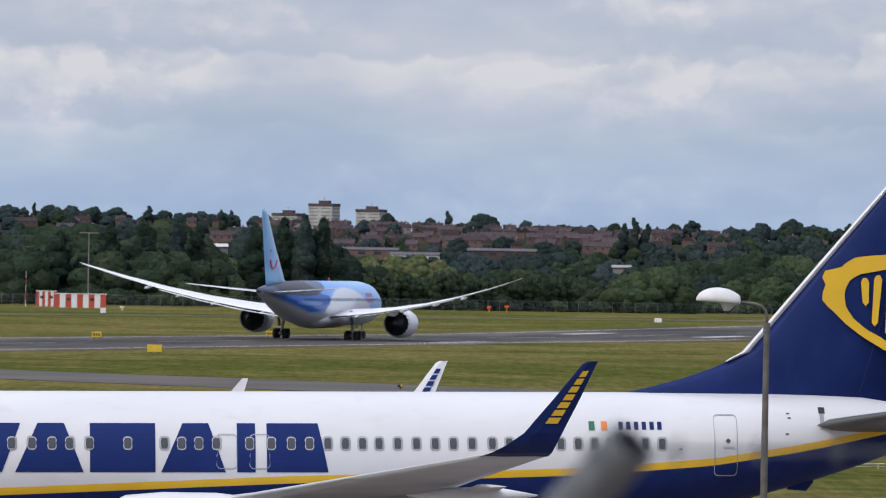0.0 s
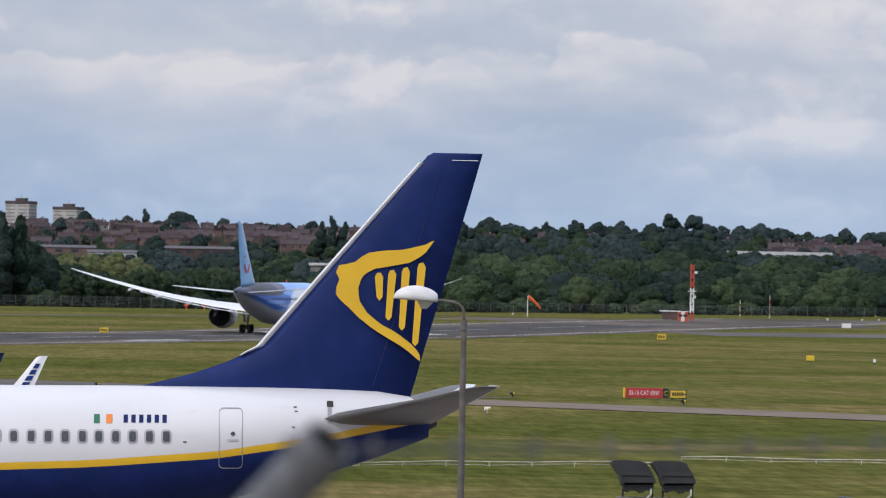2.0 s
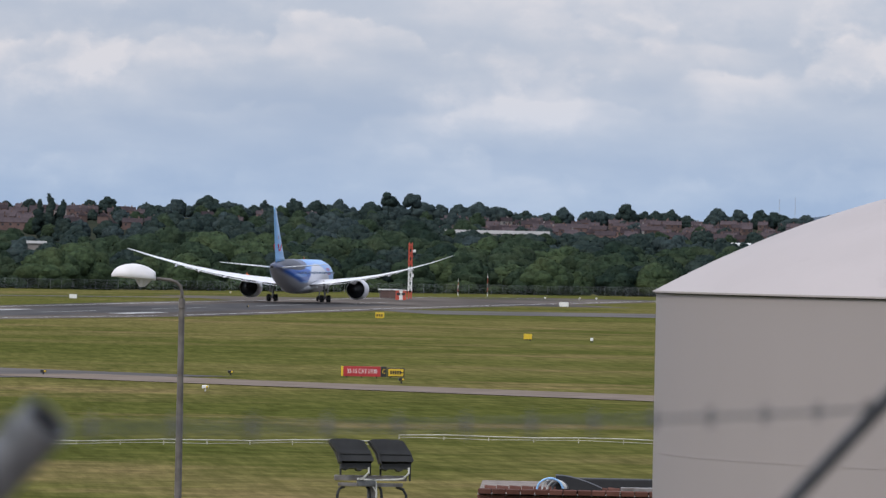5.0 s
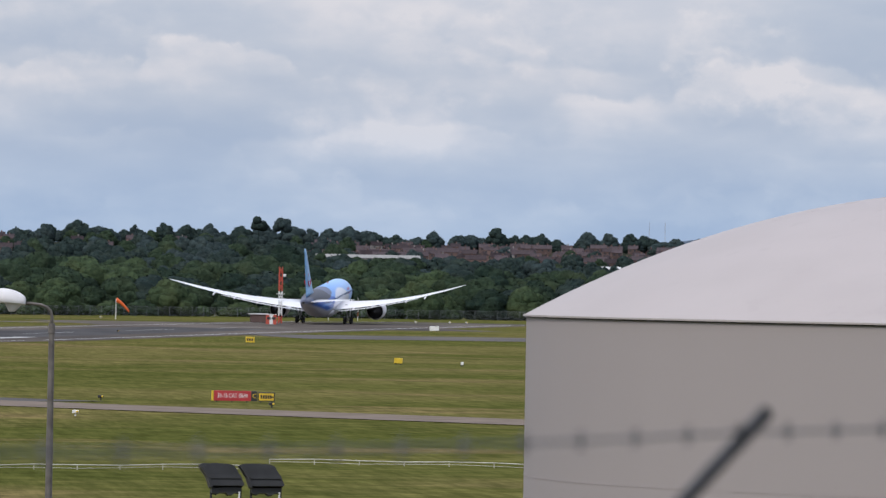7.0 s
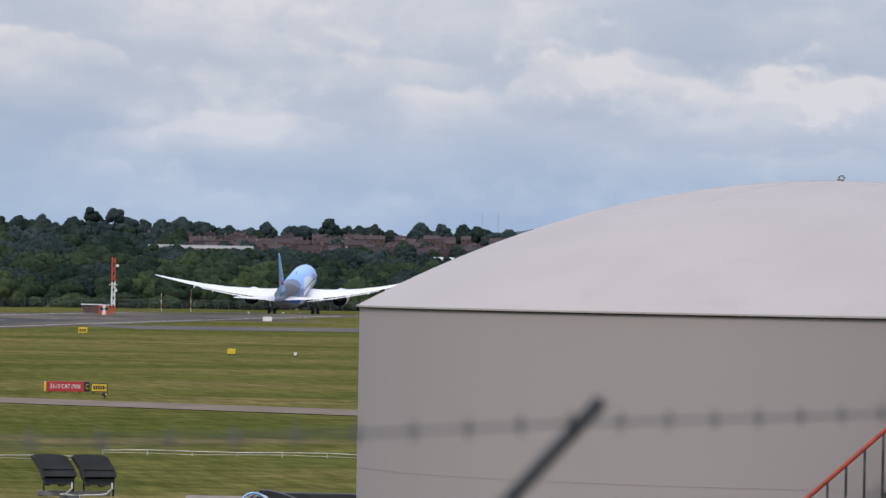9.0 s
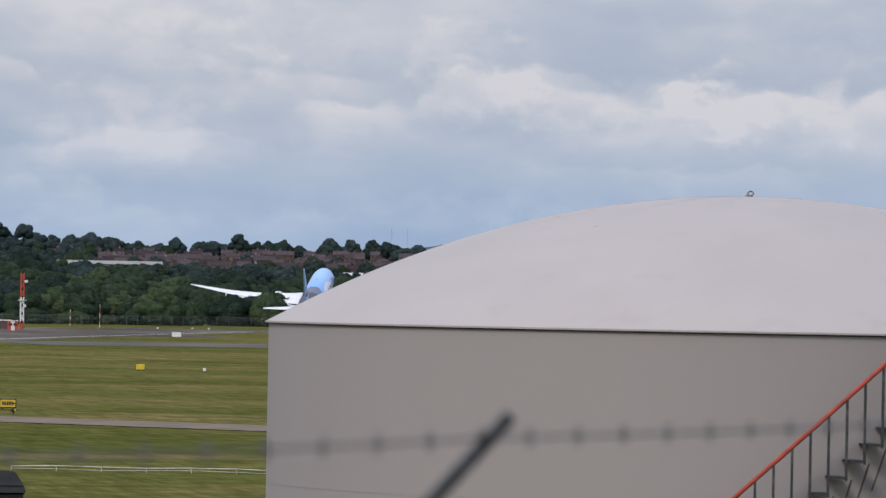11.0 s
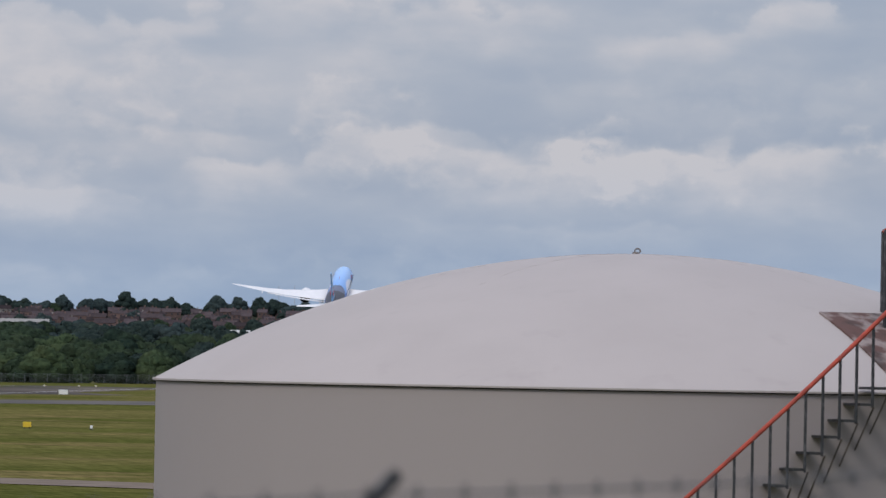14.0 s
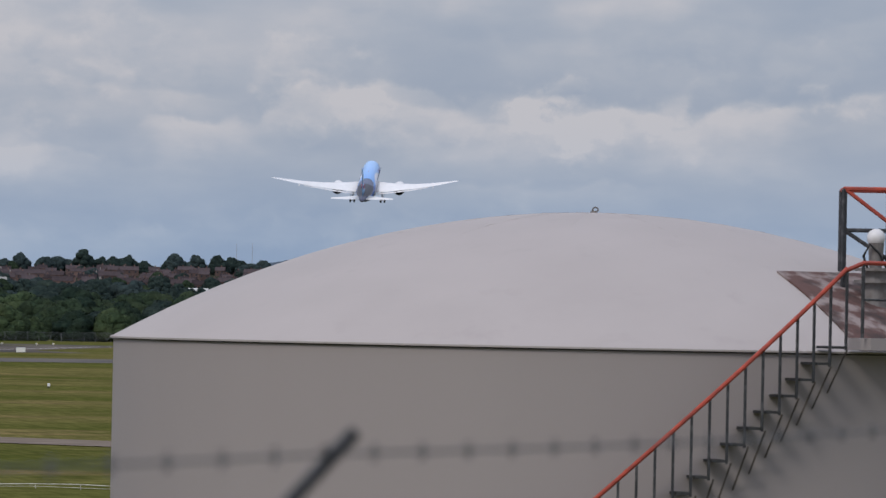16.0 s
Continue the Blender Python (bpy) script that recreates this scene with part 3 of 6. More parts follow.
def gantry():
    """Open steel frame above the stair head with a white camera dome."""
    g = thing("roof_gantry", "black and red steel frame standing on the tank roof", "frame", m=Matrix.Translation(TANK))
    top = RIM + 2.19
    f = math.atan2(TANK.x, TANK.y)
    right, back = Vector((math.cos(f), -math.sin(f), 0)), Vector((math.sin(f), math.cos(f), 0))
    foot = around(5.05, 0.734, 0)
    corners = []
    for r, b in ((0, 0), (0.65, 0), (0, 0.9), (0.65, 0.9)):
        c = foot + right * r + back * b
        c.z = RIM + DOME * (1 - (c.xy.length / TANK_R) ** 2) - 0.01
        corners.append(c)
    for c in corners:
        part("post", boxed((0.058, 0.058, top - c.z), (c.x, c.y, (top + c.z) / 2), Matrix.Rotation(0.3, 4, "Z"), 0.008), DARK_STEEL, g)
    t = [Vector((c.x, c.y, top)) for c in corners]
    for a, b in ((0, 1), (1, 3), (3, 2), (2, 0)):
        part("top_bar", rod(bmesh.new(), t[a], t[b], 0.03, None, 6), RED_RAIL, g, "red top bar")
    part("brace", rod(bmesh.new(), t[0], t[1] - Vector((0, 0, 0.48)), 0.028, None, 6), RED_RAIL, g, "red diagonal brace")
    m0, m1 = t[0] - Vector((0, 0, 0.56)), t[1] - Vector((0, 0, 0.56))
    part("cross_bar", rod(bmesh.new(), m0, m1, 0.028, None, 6), DARK_STEEL, g)
    part("brace", rod(bmesh.new(), m0, m1 - Vector((0, 0, 0.42)), 0.028, None, 6), DARK_STEEL, g)
    v = thing("roof_valve", "grey steel valve with a white domed cap on the tank", "valve", m=Matrix.Translation(TANK + around(5.5, 0.765, RIM + DOME * (1 - (5.5 / TANK_R) ** 2) + 0.02)))
    part("pipe", rod(bmesh.new(), (0, 0, -0.1), (0, 0, 0.42), 0.19, None, 18), GALV, v)
    part("flange", rod(bmesh.new(), (0, 0, 0.26), (0, 0, 0.30), 0.29, None, 20), GALV, v)
    part("flange", rod(bmesh.new(), (0, 0, 0.42), (0, 0, 0.46), 0.29, None, 20), GALV, v)
    part("neck", rod(bmesh.new(), (0, 0, 0.46), (0, 0, 0.80), 0.085, 0.11, 14), GALV, v)
    d = bmesh.new()
    bmesh.ops.create_uvsphere(d, u_segments=18, v_segments=12, radius=0.125, matrix=Matrix.Translation((0, 0, 0.87)))
    part("cap", d, LAMP_WHITE, v, "white domed cap", True)
    part("hose", tube([(-0.12, -0.05, 0.44), (-0.2, -0.1, 0.62), (-0.12, -0.12, 0.78), (0.02, -0.1, 0.66), (0.14, -0.05, 0.46)], 0.018, 6), BLACK_PLASTIC, v, "black looped hose")


gantry()

# ---- street lamp ----
LAMP_STEEL = material("weathered_lamp_steel", (0.16, 0.142, 0.13), 0.7, 0.15, second=(0.10, 0.088, 0.08), scale=5, detail=8, bump=0.15)

def street_lamp(at, height):
    s = thing("street_lamp", "slim weathered steel street lamp with a white bowl head", "lamp post", m=Matrix.Translation(at))
    bm = bmesh.new()
    rod(bm, (0, 0, 0), (0, 0, height - 2.6), 0.075, 0.065, 14)
    part("column", bm, LAMP_STEEL, s)
    part("upper_column", rod(bmesh.new(), (0, 0, height - 2.6), (0, 0, height - 0.62), 0.062, 0.055, 14), LAMP_STEEL, s)
    part("collar", rod(bmesh.new(), (0, 0, height - 0.70), (0, 0, height - 0.52), 0.068, 0.060, 14), LAMP_STEEL, s)
    arm = [(0, 0, height - 0.62), (0, 0, height - 0.40), (-0.03, 0, height - 0.29), (-0.10, 0, height - 0.22), (-0.22, 0, height - 0.175), (-0.5, 0, height - 0.15), (-0.62, 0, height - 0.14)]
    part("arm", tube(arm, 0.03, 10), LAMP_STEEL, s, "bent steel arm", True)
    # head: a domed shell with a flat underside, a short tapered bowl below
    rings = []
    for k in range(17):
        f = k / 16
        x = -0.50 - 0.82 * f
        bulge = math.sqrt(max(0.02, 1 - (2 * f - 0.92) ** 2 / 1.18))
        w, h = 0.19 * bulge, 0.255 * bulge ** 1.1
        zb = height - 0.165 + 0.055 * f
        rings.append([(x, w * math.cos(a), zb + (h * math.sin(a) if math.sin(a) > 0 else 0.025 * math.sin(a))) for a in np.linspace(0, 2 * math.pi, 20, endpoint=False)])
    part("head", loft(rings), LAMP_WHITE, s, "white domed lamp head", True)
    rings = []
    for k in range(8):
        f = k / 7
        rings.append([(-0.71 - 0.04 * f + (0.175 - 0.12 * f) * math.cos(a), (0.13 - 0.06 * f) * math.sin(a), height - 0.15 - 0.165 * f) for a in np.linspace(0, 2 * math.pi, 16, endpoint=False)])
    part("bowl", loft(rings), LAMP_GLASS, s, "translucent lamp bowl", True)
    part("photocell", rod(bmesh.new(), (-0.58, 0, height - 0.06), (-0.58, 0, height + 0.0), 0.03, None, 8), GALV, s)


street_lamp((6.05, 104.8, 0), 8.22)
# ---- wide-body jet on its take-off run ----
def jet_paint():
    """Pale blue body with a white wave, deep blue flank, dark patch behind and a light grey belly."""
    m = material("wide_body_paint", (0.3, 0.48, 0.8), 0.38, coat=0.08, spec=0.3)
    nt = m.node_tree
    N, L = nt.nodes.new, nt.links.new
    b = nt.nodes["Principled BSDF"]
    sep = N("ShaderNodeSeparateXYZ")
    tc = N("ShaderNodeTexCoord")
    L(tc.outputs["Object"], sep.inputs[0])
    nz = N("ShaderNodeTexNoise")
    nz.inputs["Scale"].default_value, nz.inputs["Detail"].default_value = 0.35, 2
    L(tc.outputs["Object"], nz.inputs["Vector"])

    def f(op, a, c=0.0):
        n = N("ShaderNodeMath")
        n.operation = op
        for i, v in enumerate((a, c)):
            if isinstance(v, (int, float)):
                n.inputs[i].default_value = v
            else:
                L(v, n.inputs[i])
        return n.outputs[0]

    def step(v, lo, hi):
        n = N("ShaderNodeMapRange")
        n.interpolation_type = "SMOOTHSTEP"
        n.inputs["From Min"].default_value, n.inputs["From Max"].default_value = lo, hi
        L(v, n.inputs["Value"])
        return n.outputs[0]

    def mix(fac, a, c):
        n = N("ShaderNodeMix")
        n.data_type = "RGBA"
        L(fac, n.inputs["Factor"])
        for key, v in (("A", a), ("B", c)):
            if isinstance(v, tuple):
                n.inputs[key].default_value = (*v, 1)
            else:
                L(v, n.inputs[key])
        return n.outputs["Result"]

    def disc(y0, z0, ry, rz):
        p = f("POWER", f("ABSOLUTE", f("DIVIDE", f("SUBTRACT", y, y0), ry)), 2.0)
        q = f("POWER", f("ABSOLUTE", f("DIVIDE", f("SUBTRACT", z, z0), rz)), 2.0)
        return step(f("ADD", p, q), 1.05, 0.9)

    y = f("ADD", sep.outputs[1], f("MULTIPLY", f("SUBTRACT", nz.outputs["Fac"], 0.5), 3.0))
    z = sep.outputs[2]
    c = mix(step(y, -10.0, 24.0), (0.17, 0.38, 0.80), (0.36, 0.56, 0.88))
    c = mix(disc(-15, 5.05, 12.5, 1.4), c, (0.018, 0.12, 0.50))
    c = mix(disc(-13, 4.9, 5.0, 0.3), c, (0.10, 0.28, 0.70))
    c = mix(disc(5, 2.0, 12.5, 5.0), c, (0.70, 0.71, 0.76))
    c = mix(disc(-15.5, 7.75, 12, 1.95), c, (0.012, 0.015, 0.032))
    c = mix(disc(-7.5, 7.6, 3.2, 1.2), c, (0.10, 0.12, 0.2))
    c = mix(step(sep.outputs[1], -22.5, -25.5), c, (0.07, 0.08, 0.13))
    grey_line = f("ADD", f("MULTIPLY", f("MAXIMUM", f("SUBTRACT", -12.0, sep.outputs[1]), 0.0), 0.16), 3.55)
    c = mix(step(f("SUBTRACT", z, grey_line), 0.3, -0.3), c, (0.50, 0.50, 0.53))
    L(c, b.inputs["Base Color"])
    return m


JET_PAINT = jet_paint()
JET_WHITE = material("aircraft_white", (0.80, 0.79, 0.80), 0.35, second=(0.74, 0.73, 0.74), scale=0.6, coat=0.2)
JET_GREY = material("aircraft_grey", (0.52, 0.52, 0.54), 0.4, second=(0.46, 0.46, 0.48), scale=0.8)
JET_BLUE = material("fin_pale_blue", (0.27, 0.50, 0.80), 0.35, second=(0.23, 0.45, 0.75), scale=0.3, coat=0.2)
JET_PANE = material("jet_cabin_pane", (0.14, 0.2, 0.32), 0.3)
NAME_PINK = material("name_pink", (0.42, 0.2, 0.34), 0.5)
SMILE_RED = material("smile_red", (0.5, 0.02, 0.05), 0.4)
ENGINE_DARK = material("engine_core", (0.02, 0.021, 0.024), 0.45, 0.5, second=(0.05, 0.05, 0.055), scale=4)
TYRE = material("tyre_rubber", (0.022, 0.022, 0.023), 0.85, second=(0.035, 0.034, 0.033), scale=8)
GEAR_METAL = material("gear_leg", (0.35, 0.35, 0.36), 0.45, 0.4, second=(0.25, 0.25, 0.26), scale=4)


def body_ring(y, top, bot, hw, n=32):
    zc, hh = (top + bot) / 2, (top - bot) / 2
    return [(hw * math.sin(a), y, zc + hh * math.cos(a)) for a in np.linspace(0, 2 * math.pi, n, endpoint=False)]


def wing_section(x, le, te, z, thick, n=7):
    """Aerofoil section across y at the span place x."""
    c = le - te
    up, lo = [], []
    for i in range(n + 1):
        f = i / n
        h = thick * (1.48 * math.sqrt(f) - 0.63 * f - 1.76 * f * f + 1.42 * f ** 3 - 0.5 * f ** 4) * 2.0
        up.append((x, le - c * f, z + h * 0.6))
        lo.append((x, le - c * f, z - h * 0.4 + (0.003 if i == n else 0)))
    return up + list(reversed(lo[1:]))


def wing_bm(rows):
    return loft([wing_section(*r) for r in rows])


def fin_bm(rows):
    """Upright surface: rows of z, leading y, trailing y, half thickness."""
    rings = []
    for z, le, te, h in rows:
        c = le - te
        prof = [(0, 0), (0.08, 0.7), (0.3, 1.0), (0.6, 0.75), (1, 0.06)]
        rings.append([(h * k, le - c * f, z) for f, k in prof] + [(-h * k, le - c * f, z) for f, k in reversed(prof[1:])])
    return loft(rings)


def turned(profile, n=28, wavy=0):
    """A body turned about y from (y, radius) pairs."""
    rings = []
    for i, (y, r) in enumerate(profile):
        rings.append([(r * math.cos(a), y + (wavy * (1 if k % 2 else -1) if wavy and i == wavy_row(profile) else 0), r * math.sin(a)) for k, a in enumerate(np.linspace(0, 2 * math.pi, n, endpoint=False))])
    return loft(rings)


def wavy_row(profile):
    return len(profile) // 2


def move(bm, x, y, z):
    bmesh.ops.translate(bm, vec=(x, y, z), verts=bm.verts)
    return bm


GEAR = []


def wide_body_jet():
    t = thing("airliner", "pale blue and white twin-engine wide-body airliner taking off", "aeroplane")
    rows = [(28.1, 4.6, 4.5, 0.05), (27.7, 5.2, 3.8, 0.75), (26.6, 6.0, 3.05, 1.5), (24.8, 6.9, 2.35, 2.15), (22.5, 7.5, 1.95, 2.6), (19.5, 7.75, 1.8, 2.86), (16, 7.77, 1.8, 2.9),
            (6, 7.77, 1.7, 2.9), (-2, 7.77, 1.7, 2.9), (-8, 7.77, 1.85, 2.9), (-12, 7.75, 2.3, 2.8), (-16, 7.68, 3.1, 2.5), (-20, 7.5, 4.1, 2.0), (-24, 7.2, 5.05, 1.35), (-27, 6.9, 5.75, 0.75), (-28.6, 6.65, 6.05, 0.35)]
    part("fuselage", loft([body_ring(*r) for r in rows]), JET_PAINT, t, "pale blue fuselage with a white wave and a dark patch", True)
    part("tail_cone", loft([body_ring(-28.6, 6.62, 6.08, 0.33, 16), body_ring(-29.0, 6.55, 6.2, 0.2, 16)]), ENGINE_DARK, t, "dark tail cone tip")
    part("belly_fairing", loft([body_ring(9, 3.2, 2.0, 1.2), body_ring(6, 3.6, 1.5, 2.6), body_ring(-3, 3.7, 1.45, 2.9), body_ring(-8, 3.4, 1.9, 1.4)]), JET_GREY, t, smooth=True)
    for s in (-1, 1):
        def zz(x):
            return 3.1 + 0.085 * (x - 2.4) + 0.0045 * (x - 2.4) ** 2
        w = [(s * x, le, te, zz(x), th) for x, le, te, th in ((2.4, 9.4, -3.6, 0.8), (6, 6.8, -3.7, 0.62), (9.9, 4.2, -4.0, 0.5), (15, 0.9, -5.0, 0.36), (20, -2.3, -6.4, 0.26), (25, -5.4, -8.0, 0.17), (28, -7.6, -9.2, 0.1), (29.4, -8.9, -9.8, 0.06), (30.05, -9.6, -10.0, 0.03))]
        wing = wing_bm(w)
        for v in wing.verts:
            v.co.z += 0.055 * (v.co.y - float(np.interp(abs(v.co.x), [q[0] * s for q in w], [q[2] for q in w]))) + 0.2 * max(0.0, (abs(v.co.x) - 14) / 16) ** 1.5
        part("wing", wing, JET_WHITE, t, "slender white upswept wing", True)
        fl = [(s * x, te + 0.3, te - c, zz(x) - dz, 0.12) for x, te, c, dz in ((3.4, -3.5, 1.5, 0.35), (9.2, -3.9, 1.2, 0.3), (14.5, -4.9, 0.9, 0.2), (20, -6.4, 0.6, 0.12))]
        part("flap", wing_bm(fl), JET_WHITE, t, "lowered white flap", True)
        for x, te in ((6.5, -3.8), (13, -4.6), (17.5, -5.7), (21.5, -7.0)):
            rings = [[(r * math.cos(a), y, 1.3 * r * math.sin(a) + z) for a in np.linspace(0, 6.28, 10, endpoint=False)] for y, r, z in ((2.4, 0.02, 0.05), (1.0, 0.15, 0.0), (-0.4, 0.15, -0.1), (-1.4, 0.03, -0.2))]
            part("flap_fairing", move(loft(rings), s * x, te, zz(x) - 0.15), JET_WHITE, t, smooth=True)
        st = [(s * x, le, te, z, th) for x, le, te, z, th in ((0.8, -19.6, -25.6, 6.2, 0.3), (5, -23.2, -27.0, 6.55, 0.2), (9.3, -26.4, -28.3, 6.95, 0.1), (9.9, -27.2, -28.5, 7.0, 0.05))]
        part("tailplane", wing_bm(st), JET_WHITE, t, "white tailplane", True)
        # engine
        e = part("engine_nacelle", move(turned([(11.6, 1.45), (11.7, 1.6), (11.3, 1.78), (10, 1.9), (8, 1.9), (6.6, 1.74), (6.55, 1.68), (6.9, 1.66)]), s * 9.95, -3.2, 2.45), JET_WHITE, t, "white engine nacelle with a saw-toothed tail edge", True)
        cone = bmesh.new()
        n = 18
        for k in range(n):
            a0, a1 = k * 2 * math.pi / n, (k + 1) * 2 * math.pi / n
            am = (a0 + a1) / 2
            vs = [cone.verts.new(p) for p in ((1.74 * math.cos(a0), 6.6, 1.74 * math.sin(a0)), (1.74 * math.cos(a1), 6.6, 1.74 * math.sin(a1)), (1.66 * math.cos(am), 6.15, 1.58 * math.sin(am)))]
            cone.faces.new(vs)
        part("chevron_edge", move(cone, s * 9.95, -3.2, 2.45), JET_WHITE, e)
        part("exhaust", move(turned([(6.92, 1.665), (6.8, 1.66), (6.7, 1.05), (5.4, 0.82), (5.38, 0.6), (4.6, 0.34), (4.1, 0.05)]), s * 9.95, -3.2, 2.45), ENGINE_DARK, e, "dark exhaust cone", True)
        part("fan", move(turned([(11.61, 1.44), (11.5, 0.4), (11.9, 0.05)]), s * 9.95, -3.2, 2.45), ENGINE_DARK, e, "dark fan face")
        part("pylon", loft([[(s * 9.95 + k * 0.2, y, z) for k, z in ((-1, zb), (1, zb), (1, zt), (-1, zt))] for y, zb, zt in ((6.4, 4.1, 4.3), (4.4, 3.9, 4.5), (1.5, 3.4, 4.2), (-1.5, 3.5, 3.9))]), JET_WHITE, t)
        # main gear: leg, bogie beam and four wheels
        g = part("main_gear_leg", rod(bmesh.new(), (s * 4.9, 0, 0.7), (s * 4.5, 0.3, 3.9), 0.17, 0.22, 12), GEAR_METAL, t)
        GEAR.append(g)
        part("bogie", boxed((0.3, 1.9, 0.28), (s * 4.9, 0, 0.68), None, 0.04), GEAR_METAL, g)
        part("gear_door", boxed((0.08, 1.5, 1.6), (s * 5.35, 0.2, 2.4), Matrix.Rotation(s * 0.12, 4, "Y"), 0.02), JET_GREY, g)
        for wy in (-0.74, 0.74):
            for wx in (-0.62, 0.62):
                bm = bmesh.new()
                rod(bm, (s * 4.9 + wx - 0.23, wy, 0.66), (s * 4.9 + wx + 0.23, wy, 0.66), 0.66, None, 20)
                bmesh.ops.bevel(bm, geom=[ed for ed in bm.edges if len(ed.link_faces) == 2 and max(len(fc.verts) for fc in ed.link_faces) > 4], offset=0.09, segments=2, affect="EDGES")
                part("wheel", bm, TYRE, g)
    part("fin", fin_bm([(7.0, -14.5, -25.2, 0.42), (7.9, -17.2, -25.5, 0.4), (12, -21.8, -26.9, 0.28), (16.3, -25.9, -28.2, 0.16), (16.9, -27.0, -28.3, 0.08)]), JET_BLUE, t, "pale blue tail fin", True)
    part("fin_edge", fin_bm([(8.2, -17.3, -17.7, 0.1), (12, -21.6, -21.95, 0.1), (16.2, -25.6, -25.9, 0.08)]), JET_WHITE, t)
    # red smile shape on both sides of the fin
    for s in (-1, 1):
        pts = [(s * 0.36, -23.3 - 1.45 * math.sin(a), 10.5 - 1.25 * math.cos(a)) for a in np.linspace(-1.5, 1.5, 15)]
        part("smile_mark", tube(pts, 0.10, 6), SMILE_RED, t, "red curved mark")
        bm = bmesh.new()
        bmesh.ops.create_uvsphere(bm, u_segments=8, v_segments=6, radius=0.2, matrix=Matrix.Translation((s * 0.34, -24.6, 11.6)) @ Matrix.Diagonal((0.3, 1, 1, 1)))
        part("smile_mark", bm, SMILE_RED, t)
        # cabin windows
        pane = None
        for k in range(52):
            y = 21.5 - k * 0.72
            if abs(y - 8) > 0.5 and abs(y + 8) > 0.5:
                at = Vector((s * (2.885 - (0.09 if y < -12 else 0) - max(0, -12 - y) * 0.055), y, 5.35))
                if pane is None:
                    pane = part("cabin_window", boxed((0.04, 0.22, 0.38)), JET_PANE, t)
                    pane.location = at
                else:
                    w = new("cabin_window", pane.data)
                    w.parent, w.location = t, at
    g = part("nose_gear_leg", rod(bmesh.new(), (0, 22.8, 0.5), (0, 22.8, 2.4), 0.11, None, 10), GEAR_METAL, t)
    for wx in (-0.3, 0.3):
        part("wheel", rod(bmesh.new(), (wx - 0.17, 22.8, 0.5), (wx + 0.17, 22.8, 0.5), 0.5, None, 18), TYRE, g)
    part("antenna", boxed((0.06, 0.9, 0.5), (0, 5, 7.95), None, 0.02), RED_PAINT, t, "small red beacon blade")
    for s in (-1, 1):
        for k in range(2):
            bm = bmesh.new()
            rows = []
            for y in (14.2, 17.6):
                for z in (6.25 - k * 0.75, 5.75 - k * 0.75):
                    rows.append(bm.verts.new((s * (2.9 * math.sqrt(1 - ((z - 4.78) / 2.99) ** 2) + 0.02), y, z)))
            bm.faces.new((rows[0], rows[1], rows[3], rows[2]))
            part("name_bar", bm, NAME_PINK, t, "dull pink name bar")
    return t


JET = wide_body_jet()
# ---- narrow-body jet taxiing past ----
SEAM_BLUE = material("rudder_seam", (0.006, 0.014, 0.06), 0.6)
WING_GREY = material("wing_grey", (0.50, 0.51, 0.54), 0.45, 0.1, second=(0.42, 0.43, 0.46), scale=0.9, detail=6, stretch=(1, 0.3, 1))
NAVY = material("livery_navy", (0.005, 0.016, 0.088), 0.6, second=(0.006, 0.018, 0.105), scale=0.5, third=(0.009, 0.021, 0.112), third_scale=2.0, spec=0.18)
LETTER_BLUE = material("livery_blue", (0.007, 0.02, 0.11), 0.6, second=(0.009, 0.024, 0.125), scale=1.0, spec=0.15)
YELLOW = material("livery_yellow", (0.74, 0.44, 0.015), 0.4, second=(0.68, 0.40, 0.015), scale=1.0, coat=0.2)
BODY_WHITE = material("livery_white", (0.64, 0.625, 0.645), 0.4, second=(0.60, 0.588, 0.605), scale=0.8, detail=6, coat=0.25, third=(0.57, 0.555, 0.56), third_scale=2.5, third_range=(0.6, 0.8), stretch=(1, 0.4, 1))
PANEL_GREY = material("panel_grey", (0.40, 0.40, 0.41), 0.5, second=(0.28, 0.28, 0.29), scale=1.5)
PANE = material("cabin_pane", (0.055, 0.058, 0.068), 0.25)
FLAG_GREEN = material("flag_green", (0.015, 0.13, 0.07), 0.5)
FLAG_ORANGE = material("flag_orange", (0.72, 0.20, 0.03), 0.5)
STAB_GREY = material("stabiliser_grey", (0.13, 0.127, 0.127), 0.45, 0.2, second=(0.10, 0.098, 0.098), scale=1.2, stretch=(1, 0.3, 1))

BODY = [(21.25, 3.22, 3.1, 0.05), (20.7, 3.8, 2.4, 0.75), (19.5, 4.55, 1.92, 1.3), (18, 5.15, 1.68, 1.65), (16, 5.52, 1.57, 1.84), (14, 5.57, 1.55, 1.88), (8, 5.57, 1.55, 1.88), (2, 5.57, 1.55, 1.88), (-5, 5.57, 1.58, 1.88),
        (-8, 5.57, 1.78, 1.87), (-10.5, 5.56, 2.22, 1.79), (-12.0, 5.545, 2.6, 1.65), (-13.0, 5.53, 2.88, 1.5), (-14.0, 5.5, 3.16, 1.3), (-15.3, 5.44, 3.58, 0.98), (-16.2, 5.3, 3.92, 0.65), (-16.75, 4.95, 4.15, 0.36)]
STRIPE_Y = [-16.75, -13.5, -10.8, -7.4, -2.4, 0.7, 8.8, 21.3]
STRIPE_Z = [4.72, 4.06, 3.66, 3.41, 3.25, 3.18, 2.84, 2.6]


def body_at(y):
    ys = [b[0] for b in reversed(BODY)]
    return [float(np.interp(y, ys, [b[k] for b in reversed(BODY)])) for k in (1, 2, 3)]


def skin_x(y, z, lift=0.0):
    top, bot, hw = body_at(y)
    c, h = (top + bot) / 2, (top - bot) / 2
    return hw * math.sqrt(max(0.0, 1 - ((z - c) / h) ** 2)) + lift


